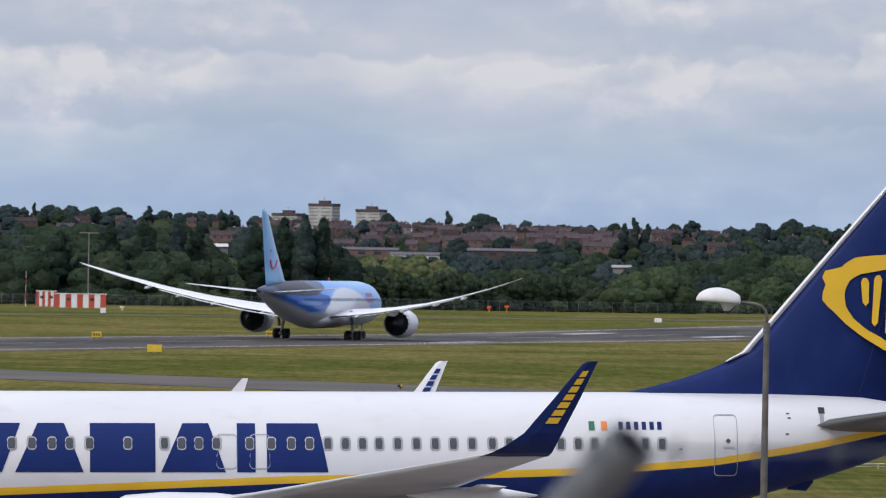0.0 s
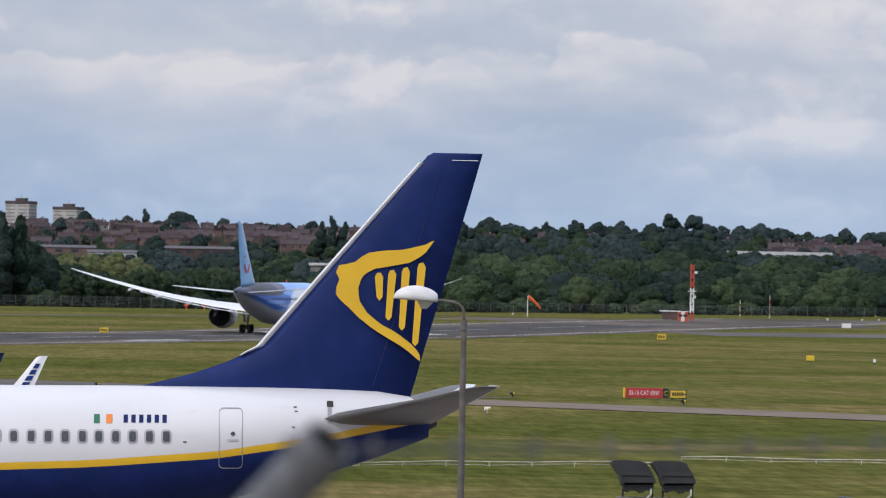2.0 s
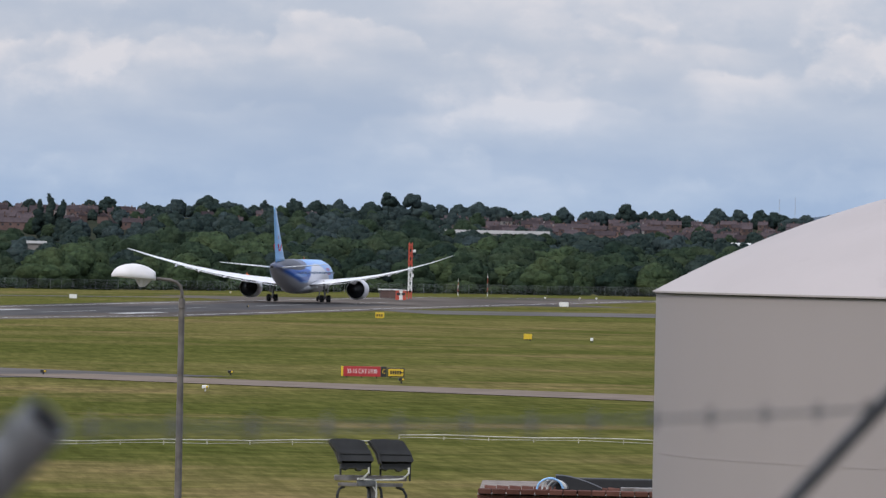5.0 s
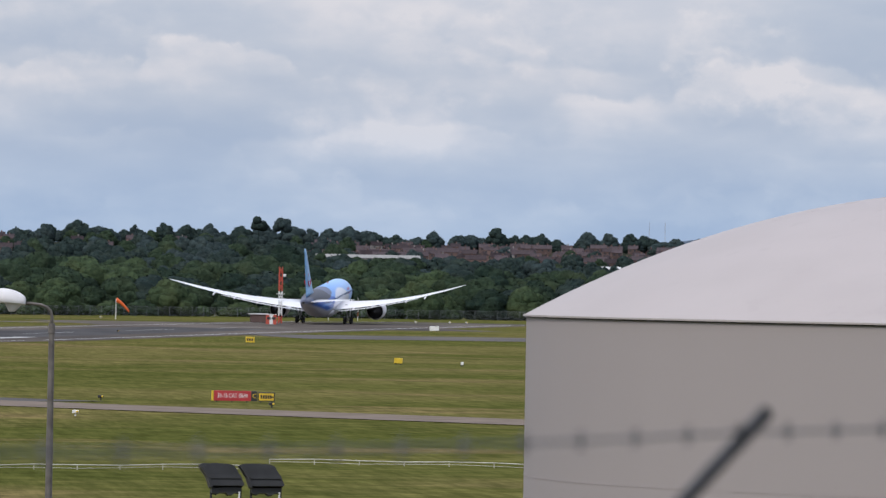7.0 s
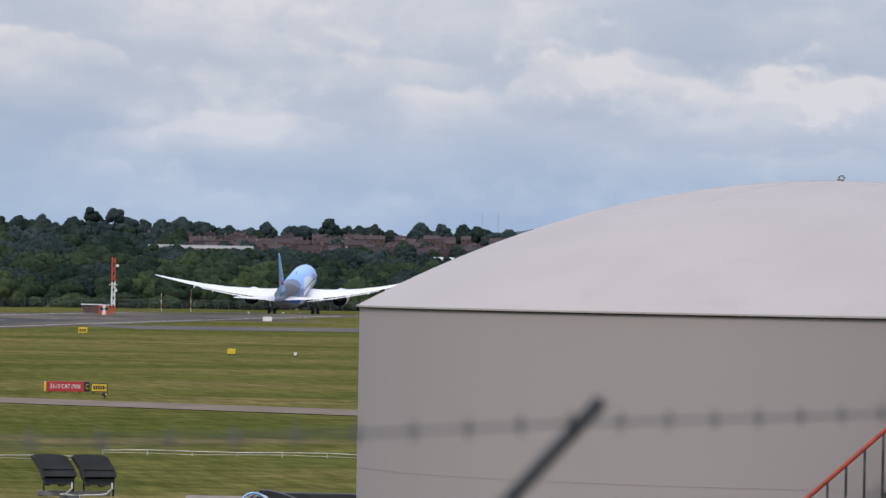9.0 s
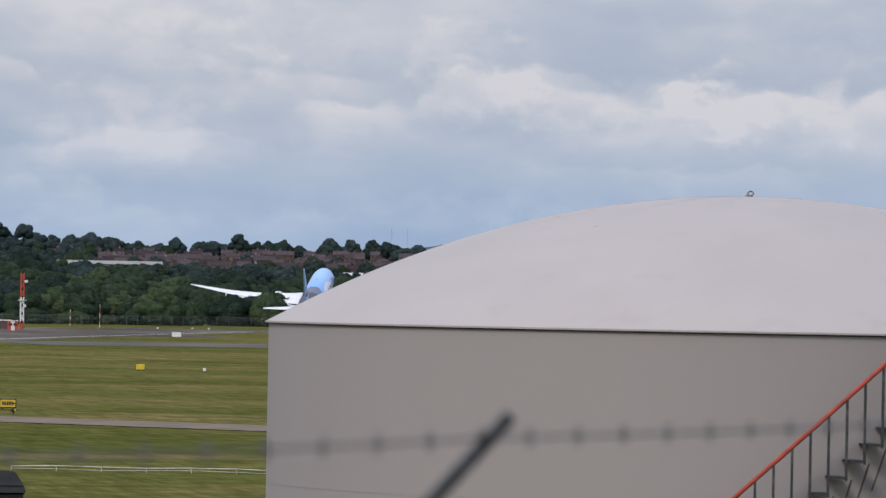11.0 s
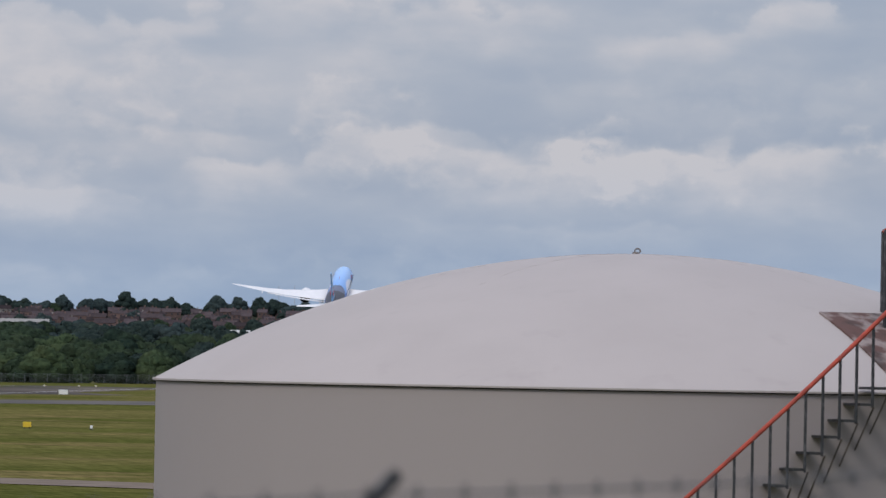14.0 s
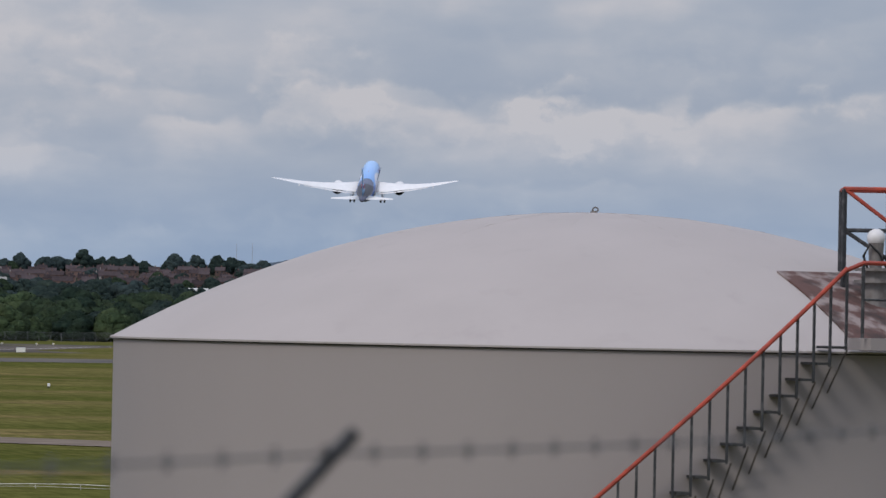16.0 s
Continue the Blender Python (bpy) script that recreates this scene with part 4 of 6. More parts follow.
def skin_plate(outline, lift=0.012, side=-1):
    """A thin painted shape on the fuselage side from its (y, z) outline: strips that follow the curve."""
    ys = [p[0] for p in outline]
    zs = [p[1] for p in outline]
    bm = bmesh.new()
    n = 10
    prev = None
    for i in range(n + 1):
        z = min(zs) + (max(zs) - min(zs)) * i / n
        zq = min(max(z, min(zs) + 1e-4), max(zs) - 1e-4)
        hits = []
        for (ya, za), (yb, zb) in zip(outline, outline[1:] + outline[:1]):
            if (za - zq) * (zb - zq) < 0:
                hits.append(ya + (yb - ya) * (zq - za) / (zb - za))
        a, b = min(hits), max(hits)
        cur = [bm.verts.new((side * skin_x(y, z, lift), y, z)) for y in (a, (a + b) / 2, b)]
        if prev:
            for k in range(2):
                bm.faces.new((prev[k], prev[k + 1], cur[k + 1], cur[k]))
        prev = cur
    return bm


def skin_frame(y0, y1, z0, z1, w=0.035, side=-1, r=0.12):
    """A rounded outline, as round a door, lying on the fuselage side."""
    pts = []
    for cy, cz, a0 in ((y1 - r, z1 - r, 0), (y0 + r, z1 - r, 90), (y0 + r, z0 + r, 180), (y1 - r, z0 + r, 270)):
        for a in (0, 30, 60, 90):
            q = radians(a0 + a)
            pts.append((cy + r * math.cos(q), cz + r * math.sin(q)))
    full = []
    for (ya, za), (yb, zb) in zip(pts, pts[1:] + pts[:1]):
        m = max(1, int(math.hypot(yb - ya, zb - za) / 0.2))
        full += [(ya + (yb - ya) * k / m, za + (zb - za) * k / m) for k in range(m)]
    cy, cz = (y0 + y1) / 2, (z0 + z1) / 2
    bm = bmesh.new()
    rows = []
    for y, z in full:
        d = math.hypot(y - cy, z - cz)
        yi, zi = y - (y - cy) / d * w, z - (z - cz) / d * w
        rows.append((bm.verts.new((side * skin_x(y, z, 0.008), y, z)), bm.verts.new((side * skin_x(yi, zi, 0.014), yi, zi))))
    for a, b in zip(rows, rows[1:] + rows[:1]):
        bm.faces.new((a[0], b[0], b[1], a[1]))
    return bm


FIN_ROWS = [(5.35, -7.9, -16.15, 0.20), (5.62, -8.7, -16.22, 0.21), (5.82, -9.5, -16.28, 0.21), (6.03, -10.25, -16.34, 0.21), (6.3, -10.98, -16.41, 0.21), (6.54, -11.48, -16.48, 0.21), (6.77, -11.92, -16.54, 0.20), (9.2, -13.98, -17.24, 0.16), (11.6, -16.03, -17.90, 0.11), (12.2, -16.55, -18.06, 0.08), (12.28, -16.7, -18.08, 0.03)]


def fin_x(z, lift):
    return float(np.interp(z, [r[0] for r in FIN_ROWS], [r[3] for r in FIN_ROWS])) + lift


def fin_shape(outline, side=-1, lift=0.03):
    """A painted shape on the fin from a (y, z) outline."""
    bm = bmesh.new()
    vs = [bm.verts.new((side * fin_x(z, lift), y, z)) for y, z in outline]
    f = bm.faces.new(vs)
    bmesh.ops.triangulate(bm, faces=[f])
    return bm


def narrow_body_jet():
    t = thing("taxiing_airliner", "white and navy twin-jet airliner with a yellow stripe, taxiing", "aeroplane")
    # fuselage skinned in three paints, split along the cheat line
    rings = []
    ys = sorted({b[0] for b in BODY} | set(np.arange(-16, 20, 1.0)), reverse=True)
    for y in ys:
        top, bot, hw = body_at(y)
        zs = float(np.interp(y, STRIPE_Y, STRIPE_Z))
        hi, lo = min(zs + 0.10, top - 0.02), max(min(zs - 0.10, top - 0.04), bot + 0.02)
        half = []
        c, h = (top + bot) / 2, (top - bot) / 2
        ah, al = math.acos(max(-1, min(1, (hi - c) / h))), math.acos(max(-1, min(1, (lo - c) / h)))
        for a in list(np.linspace(0, ah, 13)) + list(np.linspace(al, math.pi, 9)):
            half.append((hw * math.sin(a), c + h * math.cos(a)))
        rings.append([(x, y, z) for x, z in half] + [(-x, y, z) for x, z in reversed(half[1:-1])])
    bm = bmesh.new()
    vs = [[bm.verts.new(p) for p in r] for r in rings]
    n = len(rings[0])
    for a, b in zip(vs, vs[1:]):
        for i in range(n):
            j = (i + 1) % n
            f = bm.faces.new((a[i], a[j], b[j], b[i]))
            k = i if i < 21 else n - 1 - i
            f.material_index = 0 if k < 12 else 1 if k == 12 else 2
    bm.faces.new(vs[-1]), bm.faces.new(list(reversed(vs[0])))
    bmesh.ops.recalc_face_normals(bm, faces=bm.faces)
    part("fuselage", bm, [BODY_WHITE, YELLOW, NAVY], t, "white fuselage with a navy belly and yellow stripe", True)
    part("exhaust_cone", loft([[(0.24 * math.cos(a), -16.7, 4.55 + 0.24 * math.sin(a)) for a in np.linspace(0, 6.283, 14, endpoint=False)], [(0.13 * math.cos(a), -16.98, 4.6 + 0.13 * math.sin(a)) for a in np.linspace(0, 6.283, 14, endpoint=False)]]), ENGINE_DARK, t)
    part("tail_skid", loft([[(x * 0.12, y, z) for x, z in ((-1, zt), (1, zt), (1, zb), (-1, zb))] for y, zt, zb in ((-13.2, 3.05, 2.88), (-13.7, 3.15, 2.84), (-13.9, 3.25, 3.08))]), NAVY, t)
    # cabin windows on both sides
    spots = [1170, 1140, 1110, 1080, 1050, 1021, 990, 960, 930, 899, 869, 833, 800, 768, 735, 702, 669, 640, 610, 579, 547, 515, 480, 442, 384, 353, 323, 293, 229, 162, 128, 97, 62, 27]
    wy = [-11.2 + (1284 - p) / 64.3 for p in spots] + [8.9 + k * 0.508 for k in range(14)]
    for side in (-1, 1):
        for y in wy:
            part("cabin_window", skin_plate([(y - 0.07, 4.02), (y - 0.09, 4.09), (y - 0.09, 4.25), (y - 0.07, 4.31), (y + 0.07, 4.31), (y + 0.09, 4.25), (y + 0.09, 4.09), (y + 0.07, 4.02)], 0.016, side), PANE, t)
            part("window_frame", skin_frame(y - 0.145, y + 0.145, 3.965, 4.365, 0.055, side, 0.1), PANEL_GREY, t)
        door = part("aft_door", skin_frame(-11.54, -10.88, 3.28, 4.98, 0.03, side), PANEL_GREY, t, "rounded service door outline")
        part("door_handle", skin_plate([(-11.42, 4.05), (-11.42, 4.10), (-11.12, 4.10), (-11.12, 4.05)], 0.02, side), PANEL_GREY, door)
        part("door_window", skin_plate([(-11.30, 4.20), (-11.34, 4.25), (-11.30, 4.31), (-11.24, 4.31), (-11.20, 4.25), (-11.24, 4.20)], 0.02, side), PANE, door)
        for y in (2.52, 1.62):
            part("overwing_exit", skin_frame(y - 0.29, y + 0.29, 3.46, 4.42, 0.03, side), PANEL_GREY, t)
        part("forward_door", skin_frame(16.1, 16.9, 2.7, 4.5, 0.03, side), PANEL_GREY, t)
        # name in plain blue blocks, registration in plain bars, flag in two bars

        def block(p0, p1, top0=None, top1=None):
            y0, y1 = -11.2 + (1284 - p0) / 64.3, -11.2 + (1284 - p1) / 64.3
            t0 = y0 if top0 is None else -11.2 + (1284 - top0) / 64.3
            t1 = y1 if top1 is None else -11.2 + (1284 - top1) / 64.3
            part("name_block", skin_plate([(y0, 3.38), (y1, 3.38), (t1, 4.71), (t0, 4.71)], 0.011, side), LETTER_BLUE, t)
        block(-190, -70), block(-40, 10, -62, 42), block(33, 152, 72, 118), block(163, 277), block(287, 400, 325, 370), block(420, 452), block(472, 580, 472, 562)
        for k in range(6):
            y = -8.24 - k * 0.215
            part("registration_bar", skin_plate([(y, 4.55), (y - 0.12, 4.55), (y - 0.12, 4.77), (y, 4.77)], 0.012, side), NAVY, t)
        part("flag_bar", skin_plate([(-7.42, 4.53), (-7.58, 4.53), (-7.58, 4.78), (-7.42, 4.78)], 0.012, side), FLAG_GREEN, t, "green flag bar")
        part("flag_bar", skin_plate([(-7.76, 4.53), (-7.93, 4.53), (-7.93, 4.78), (-7.76, 4.78)], 0.012, side), FLAG_ORANGE, t, "orange flag bar")
        # wing, winglet, flaps
        w = [(side * x, le, te, z, th) for x, le, te, z, th in ((1.5, 4.8, -2.3, 2.35, 0.45), (5.2, 2.8, -2.5, 2.72, 0.36), (11, 0.1, -3.4, 3.4, 0.22), (16.3, -2.8, -4.5, 4.08, 0.11))]
        part("wing", wing_bm(w), WING_GREY, t, "grey metal wing", True)
        wl = [((16.25, -2.8, -4.5, 4.06), (16.7, -3.05, -4.55, 4.16), (16.98, -3.4, -4.62, 4.36), (17.15, -3.8, -4.75, 4.65), (17.45, -4.5, -5.15, 5.5), (17.74, -5.18, -5.52, 6.36), (17.76, -5.3, -5.56, 6.42))]
        for name, off, mat, lab in (("winglet", 0.03, NAVY, "swept navy winglet"), ("winglet_inner_face", -0.03, BODY_WHITE, "white inner face of the winglet")):
            rr = []
            for x, le, te, z in wl[0]:
                o = off * (0.4 if z < 4.2 else 1)
                flat = z < 4.3
                rr.append([(side * x, le, z), (side * (x + (0 if flat else o)), le - (le - te) * 0.35, z - (o if flat else 0)), (side * x, te, z), (side * (x + (0 if flat else o * 0.1)), le - (le - te) * 0.5, z)])
            ob = part(name, loft(rr), mat, t, lab)
            sgn = 1 if off > 0 else -1
            for k in range(7):
                f0, f1 = 0.14 + k * 0.112, 0.14 + k * 0.112 + 0.085
                q = []
                for f, cc in ((f0, 0.36), (f0, 0.72), (f1, 0.72), (f1, 0.36)):
                    z = 4.65 + (6.36 - 4.65) * f
                    x = float(np.interp(z, [4.65, 5.5, 6.36], [17.15, 17.45, 17.74]))
                    le, te = float(np.interp(z, [4.65, 5.5, 6.36], [-3.8, -4.5, -5.18])), float(np.interp(z, [4.65, 5.5, 6.36], [-4.75, -5.15, -5.52]))
                    q.append((side * (x + sgn * 0.045), le - (le - te) * cc, z))
                b2 = bmesh.new()
                b2.faces.new([b2.verts.new(p) for p in q])
                part("name_block", b2, YELLOW if off > 0 else LETTER_BLUE, ob)
        part("flap", wing_bm([(side * x, le, te, z, 0.10) for x, le, te, z in ((2.2, -2.0, -3.4, 2.2), (5.4, -2.3, -3.5, 2.5), (11, -3.2, -4.1, 3.2))]), JET_GREY, t, smooth=True)
        for x, y, z in ((4.0, -2.9, 2.35), (7.0, -3.1, 2.6), (10.0, -3.6, 2.95)):
            part("flap_fairing", move(turned([(2.0, 0.02), (1.0, 0.2), (-0.3, 0.22), (-1.4, 0.02)], 12), side * x, y, z), BODY_WHITE, t, smooth=True)
        # engine
        e = part("engine_nacelle", move(turned([(5.6, 0.82), (5.68, 0.9), (5.4, 1.04), (4.4, 1.12), (3.0, 1.1), (1.5, 0.92), (1.45, 0.84)], 26), side * 4.85, 0, 1.8), BODY_WHITE, t, "white engine nacelle", True)
        part("inlet", move(turned([(5.61, 0.81), (5.5, 0.5), (5.7, 0.1)], 20), side * 4.85, 0, 1.8), ENGINE_DARK, e)
        part("exhaust", move(turned([(1.6, 0.84), (1.2, 0.55), (0.6, 0.4), (0.0, 0.05)], 18), side * 4.85, 0, 1.8), ENGINE_DARK, e)
        part("pylon", loft([[(side * 4.85 + k * 0.14, y, z) for k, z in ((-1, zb), (1, zb), (1, zt), (-1, zt))] for y, zb, zt in ((4.8, 2.55, 2.7), (2.5, 2.4, 2.8), (0, 2.3, 2.6))]), BODY_WHITE, t)
        # tailplane
        st = [(side * x, le, te, z, th) for x, le, te, z, th in ((0.5, -13.25, -16.75, 4.68, 0.40), (1.2, -13.7, -16.9, 4.77, 0.36), (4.5, -15.85, -17.55, 5.26, 0.19), (6.9, -17.45, -18.2, 5.70, 0.07), (7.15, -17.8, -18.25, 5.76, 0.03))]
        part("tailplane", wing_bm(st), STAB_GREY, t, "grey metal tailplane", True)
        part("pivot_plate", skin_plate([(-13.9, 4.55), (-13.9, 5.15), (-14.02, 5.15), (-14.02, 4.55)], 0.01, side), PANEL_GREY, t)
        part("pivot_slot", skin_plate([(-13.88, 5.0), (-13.88, 5.17), (-14.06, 5.17), (-14.06, 5.0)], 0.016, side), SIGN_BLACK, t)
        # curved harp-like yellow mark with four bars
        outer = [(-16.35, 8.99), (-16.1, 8.86), (-15.5, 8.72), (-14.9, 8.68), (-14.45, 8.60), (-14.18, 8.36), (-13.95, 8.30), (-13.66, 8.24), (-13.62, 8.02), (-13.74, 7.84), (-13.6, 7.55), (-13.66, 7.36), (-13.95, 7.12), (-14.3, 6.78), (-14.75, 6.44), (-15.2, 6.18), (-15.55, 5.98), (-16.02, 5.60)]
        inner = [(-16.36, 8.97), (-16.1, 8.6), (-15.7, 8.36), (-15.2, 8.26), (-14.66, 8.16), (-14.4, 7.98), (-14.26, 7.7), (-14.28, 7.3), (-14.5, 6.95), (-14.9, 6.62), (-15.3, 6.42), (-15.75, 6.1), (-16.0, 5.84), (-16.03, 5.60)]

        def spread(path, n=30):
            p = np.array(path)
            d = np.concatenate([[0], np.cumsum(np.hypot(*np.diff(p, axis=0).T))])
            q = np.linspace(0, d[-1], n)
            return list(zip(np.interp(q, d, p[:, 0]), np.interp(q, d, p[:, 1])))
        bm = bmesh.new()
        rows = [[bm.verts.new((side * fin_x(z, 0.03), y, z)) for y, z in [(q[0] - 0.39, q[1] + 0.82) for q in pair]] for pair in zip(spread(outer), spread(inner))]
        for r0, r1 in zip(rows, rows[1:]):
            bm.faces.new((r0[0], r0[1], r1[1], r1[0]))
        part("tail_mark", bm, YELLOW, t, "curved yellow tail mark")
        for ya, za, yb, zb in ((-14.83, 8.02, -14.86, 7.28), (-15.2, 8.1, -15.12, 6.72), (-15.58, 8.18, -15.5, 6.45), (-16.02, 8.32, -15.88, 6.02)):
            part("tail_bar", fin_shape([(yy - 0.39, zz + 0.82) for yy, zz in ((ya - 0.12, za - 0.08), (ya - 0.05, za + 0.05), (ya + 0.06, za + 0.03), (ya + 0.11, za - 0.08), (yb + 0.085, zb + 0.1), (yb, zb), (yb - 0.085, zb + 0.1))], side), YELLOW, t)
        # main gear
        g = part("main_gear_leg", rod(bmesh.new(), (side * 2.85, 1.0, 0.85), (side * 2.7, 1.0, 2.5), 0.12, None, 10), GEAR_METAL, t)
        for wx in (-0.42, 0.42):
            part("wheel", rod(bmesh.new(), (side * 2.85 + wx - 0.18, 1.0, 0.85), (side * 2.85 + wx + 0.18, 1.0, 0.85), 0.56, None, 20), TYRE, g)
    part("fin", fin_bm(FIN_ROWS), NAVY, t, "tall swept navy tail fin", True)
    part("fin_edge", fin_bm([(6.5, -11.36, -11.44, 0.10), (6.6, -11.50, -11.66, 0.12), (6.77, -11.82, -12.06, 0.12), (9.2, -13.88, -14.1, 0.11), (12.0, -16.28, -16.46, 0.07)]), BODY_WHITE, t, "white leading edge")
    for side in (-1, 1):
        part("rudder_line", fin_shape([(-17.2, 12.085), (-17.95, 12.085), (-17.95, 12.065), (-17.22, 12.065)], side, 0.03), BODY_WHITE, t)
        part("rudder_line", fin_shape([(-15.1, 5.7), (-16.95, 11.9), (-16.965, 11.9), (-15.115, 5.7)], side, 0.012), SEAM_BLUE, t)
    part("drain_mast", loft([[(s * 0.03, y, z) for s, y in ((-1, y0), (1, y0), (1, y1), (-1, y1))] for z, y0, y1 in ((2.55, -11.35, -11.75), (2.24, -11.6, -11.85))]), PANEL_GREY, t, "small grey drain mast")
    part("tail_light", loft([[(s * 0.05, y, z) for s, y in ((-1, y0), (1, y0), (1, y1), (-1, y1))] for z, y0, y1 in ((5.42, -14.25, -14.45), (5.62, -14.3, -14.42))]), LAMP_WHITE, t)
    for side in (-1, 1):
        for y, z in ((-12.95, 4.98), (-12.98, 4.86), (-12.9, 4.42), (-9.9, 4.0)):
            part("static_port", skin_plate([(y, z), (y, z + 0.035), (y - 0.09, z + 0.035), (y - 0.09, z)], 0.012, side), SIGN_BLACK, t)
        part("elevator_tip", wing_bm([(side * x, le, te, z, th) for x, le, te, z, th in ((4.9, -17.2, -17.75, 5.36, 0.05), (7.1, -18.0, -18.34, 5.78, 0.03))]), BODY_WHITE, t, "pale elevator edge")
    part("antenna", loft([[(s * 0.03, y, z) for s, y in ((-1, y0), (1, y0), (1, y1), (-1, y1))] for z, y0, y1 in ((5.5, 2.35, 1.95), (5.93, 1.98, 1.82))]), BODY_WHITE, t, "white blade antenna")
    part("beacon", rod(bmesh.new(), (0, -14.6, 5.45), (0, -14.6, 5.72), 0.05, 0.03, 8), BODY_WHITE, t)
    g = part("nose_gear_leg", rod(bmesh.new(), (0, 16.9, 0.6), (0, 16.9, 1.8), 0.08, None, 10), GEAR_METAL, t)
    for wx in (-0.2, 0.2):
        part("wheel", rod(bmesh.new(), (wx - 0.1, 16.9, 0.62), (wx + 0.1, 16.9, 0.62), 0.34, None, 16), TYRE, g)
    return t


NARROW = narrow_body_jet()
# tail surfaces are set slightly nose-up against the body
for ob in NARROW.children:
    if ob.name.split(".")[0] in ("fin", "fin_edge", "rudder_line", "tail_mark", "tail_bar", "tailplane", "elevator_tip"):
        ob.matrix_basis = Matrix.Translation((0, -6, 0)) @ Matrix.Rotation(radians(0.75), 4, "X") @ Matrix.Translation((0, 6, 0))
# ---- woodland, hill, town ----
def place(az, d, z=None):
    """A point at the bearing az (degrees to the right of ahead) and the distance d; on the ground unless z is given."""
    x, y = d * math.sin(radians(az)), d * math.cos(radians(az))
    return Vector((x, y, ground_z(y, x) if z is None else z))


def tree_lobes(rng, h, w, kind):
    """Lobes of a crown h high and w wide, with its foot at the origin: centre and half axes."""
    out = []
    if kind == "poplar":
        for k in range(11):
            f = k / 10
            q = w * (0.20 + 0.17 * math.sin(math.pi * (0.2 + 0.62 * f))) * rng.uniform(0.85, 1.15) * (1 - 0.45 * f ** 3)
            out.append((rng.uniform(-.16, .16) * w, rng.uniform(-.16, .16) * w, h * (0.10 + 0.80 * f), q, q, h * 0.11))
        return out
    if kind == "open":                      # a round head on a bare stem
        for k in range(9):
            a, q = k * 2.4, w * rng.uniform(0.2, 0.27)
            out.append((w * 0.25 * math.cos(a), w * 0.25 * math.sin(a), h * rng.uniform(0.6, 0.85), q, q, q * 0.85))
        return out
    low = 0.12
    for ring, (zf, reach, count, size) in enumerate(((low + 0.10, 0.30, 6, 0.21), (0.44, 0.31, 6, 0.215), (0.66, 0.22, 5, 0.19), (0.82, 0.09, 3, 0.15))):
        for k in range(count):
            a = (k + 0.5 * ring) * 2 * math.pi / count + rng.uniform(-0.4, 0.4)
            q = w * size * rng.uniform(0.8, 1.22)
            r = w * reach * rng.uniform(0.75, 1.15)
            out.append((r * math.cos(a), r * math.sin(a), h * (zf + rng.uniform(-0.06, 0.06)), q, q, min(q * rng.uniform(0.75, 1.0), h * 0.24)))
    out.append((0, 0, h * 0.45, w * 0.3, w * 0.3, h * 0.36))
    return out


def unit(v):
    return v / np.maximum(np.linalg.norm(v, axis=-1, keepdims=True), 1e-6)


def crown_shells(rng, lobes, nu, nv):
    """Lumpy closed skins of the lobes: quads as four corners and four normals, (count, 8, 3)."""
    lob = np.array(lobes, float)
    mid = lob[:, :3].mean(0)
    U, V = np.meshgrid(np.linspace(0, 2 * math.pi, nu + 1), np.linspace(-0.5 * math.pi, 0.5 * math.pi, nv + 1), indexing="ij")
    d = np.stack([np.cos(V) * np.cos(U), np.cos(V) * np.sin(U), np.sin(V)], -1)
    out = []
    for row in lob:
        p1, p2, p3 = rng.uniform(0, 6.28, 3)
        lump = 1 + 0.10 * np.sin(3 * U + p1) * np.cos(V) + 0.09 * np.sin(5 * V + 2 * U + p2) * np.cos(V) + 0.05 * np.sin(4 * U - 6 * V + p3) * np.cos(V)
        p = row[:3] + d * row[3:6] * lump[..., None]
        n = unit(unit(d / row[3:6]) * 0.9 + unit(p - mid) * 0.45 + np.array((0, 0, 0.12)))
        q = [p[:-1, :-1], p[1:, :-1], p[1:, 1:], p[:-1, 1:], n[:-1, :-1], n[1:, :-1], n[1:, 1:], n[:-1, 1:]]
        out.append(np.stack(q, 2).reshape(-1, 8, 3))
    return np.concatenate(out)


def crown_leaves(rng, lobes, count, leaf):
    """Leaf clumps that ruffle the lobes' skin: quads as four corners and four normals."""
    lob = np.array(lobes, float)
    wgt = lob[:, 3] * lob[:, 5]
    pick = rng.choice(len(lob), count, p=wgt / wgt.sum())
    d = unit(rng.normal(size=(count, 3)))
    d[:, 2] = np.where(d[:, 2] < -0.5, -d[:, 2], d[:, 2])
    c = lob[pick, :3] + d * lob[pick, 3:6] * rng.uniform(0.93, 1.16, (count, 1))
    n = unit(d + rng.normal(size=(count, 3)) * 0.45)
    u = rng.normal(size=(count, 3))
    u = unit(u - n * (u * n).sum(1)[:, None])
    v = np.cross(n, u)
    s = leaf * rng.uniform(0.45, 1.3, (count, 1))
    k = rng.uniform(0.6, 1.0, (count, 1))
    soft = unit(d * 0.8 + unit(c - lob[:, :3].mean(0)) * 0.5 + rng.normal(size=(count, 3)) * 0.32 + np.array((0, 0, 0.18)))
    return np.stack([c - u * s - v * s * k * 0.4, c + u * s * 0.3 - v * s * k, c + u * s + v * s * k * 0.5, c - u * s * 0.2 + v * s * k, soft, soft, soft, soft], 1)


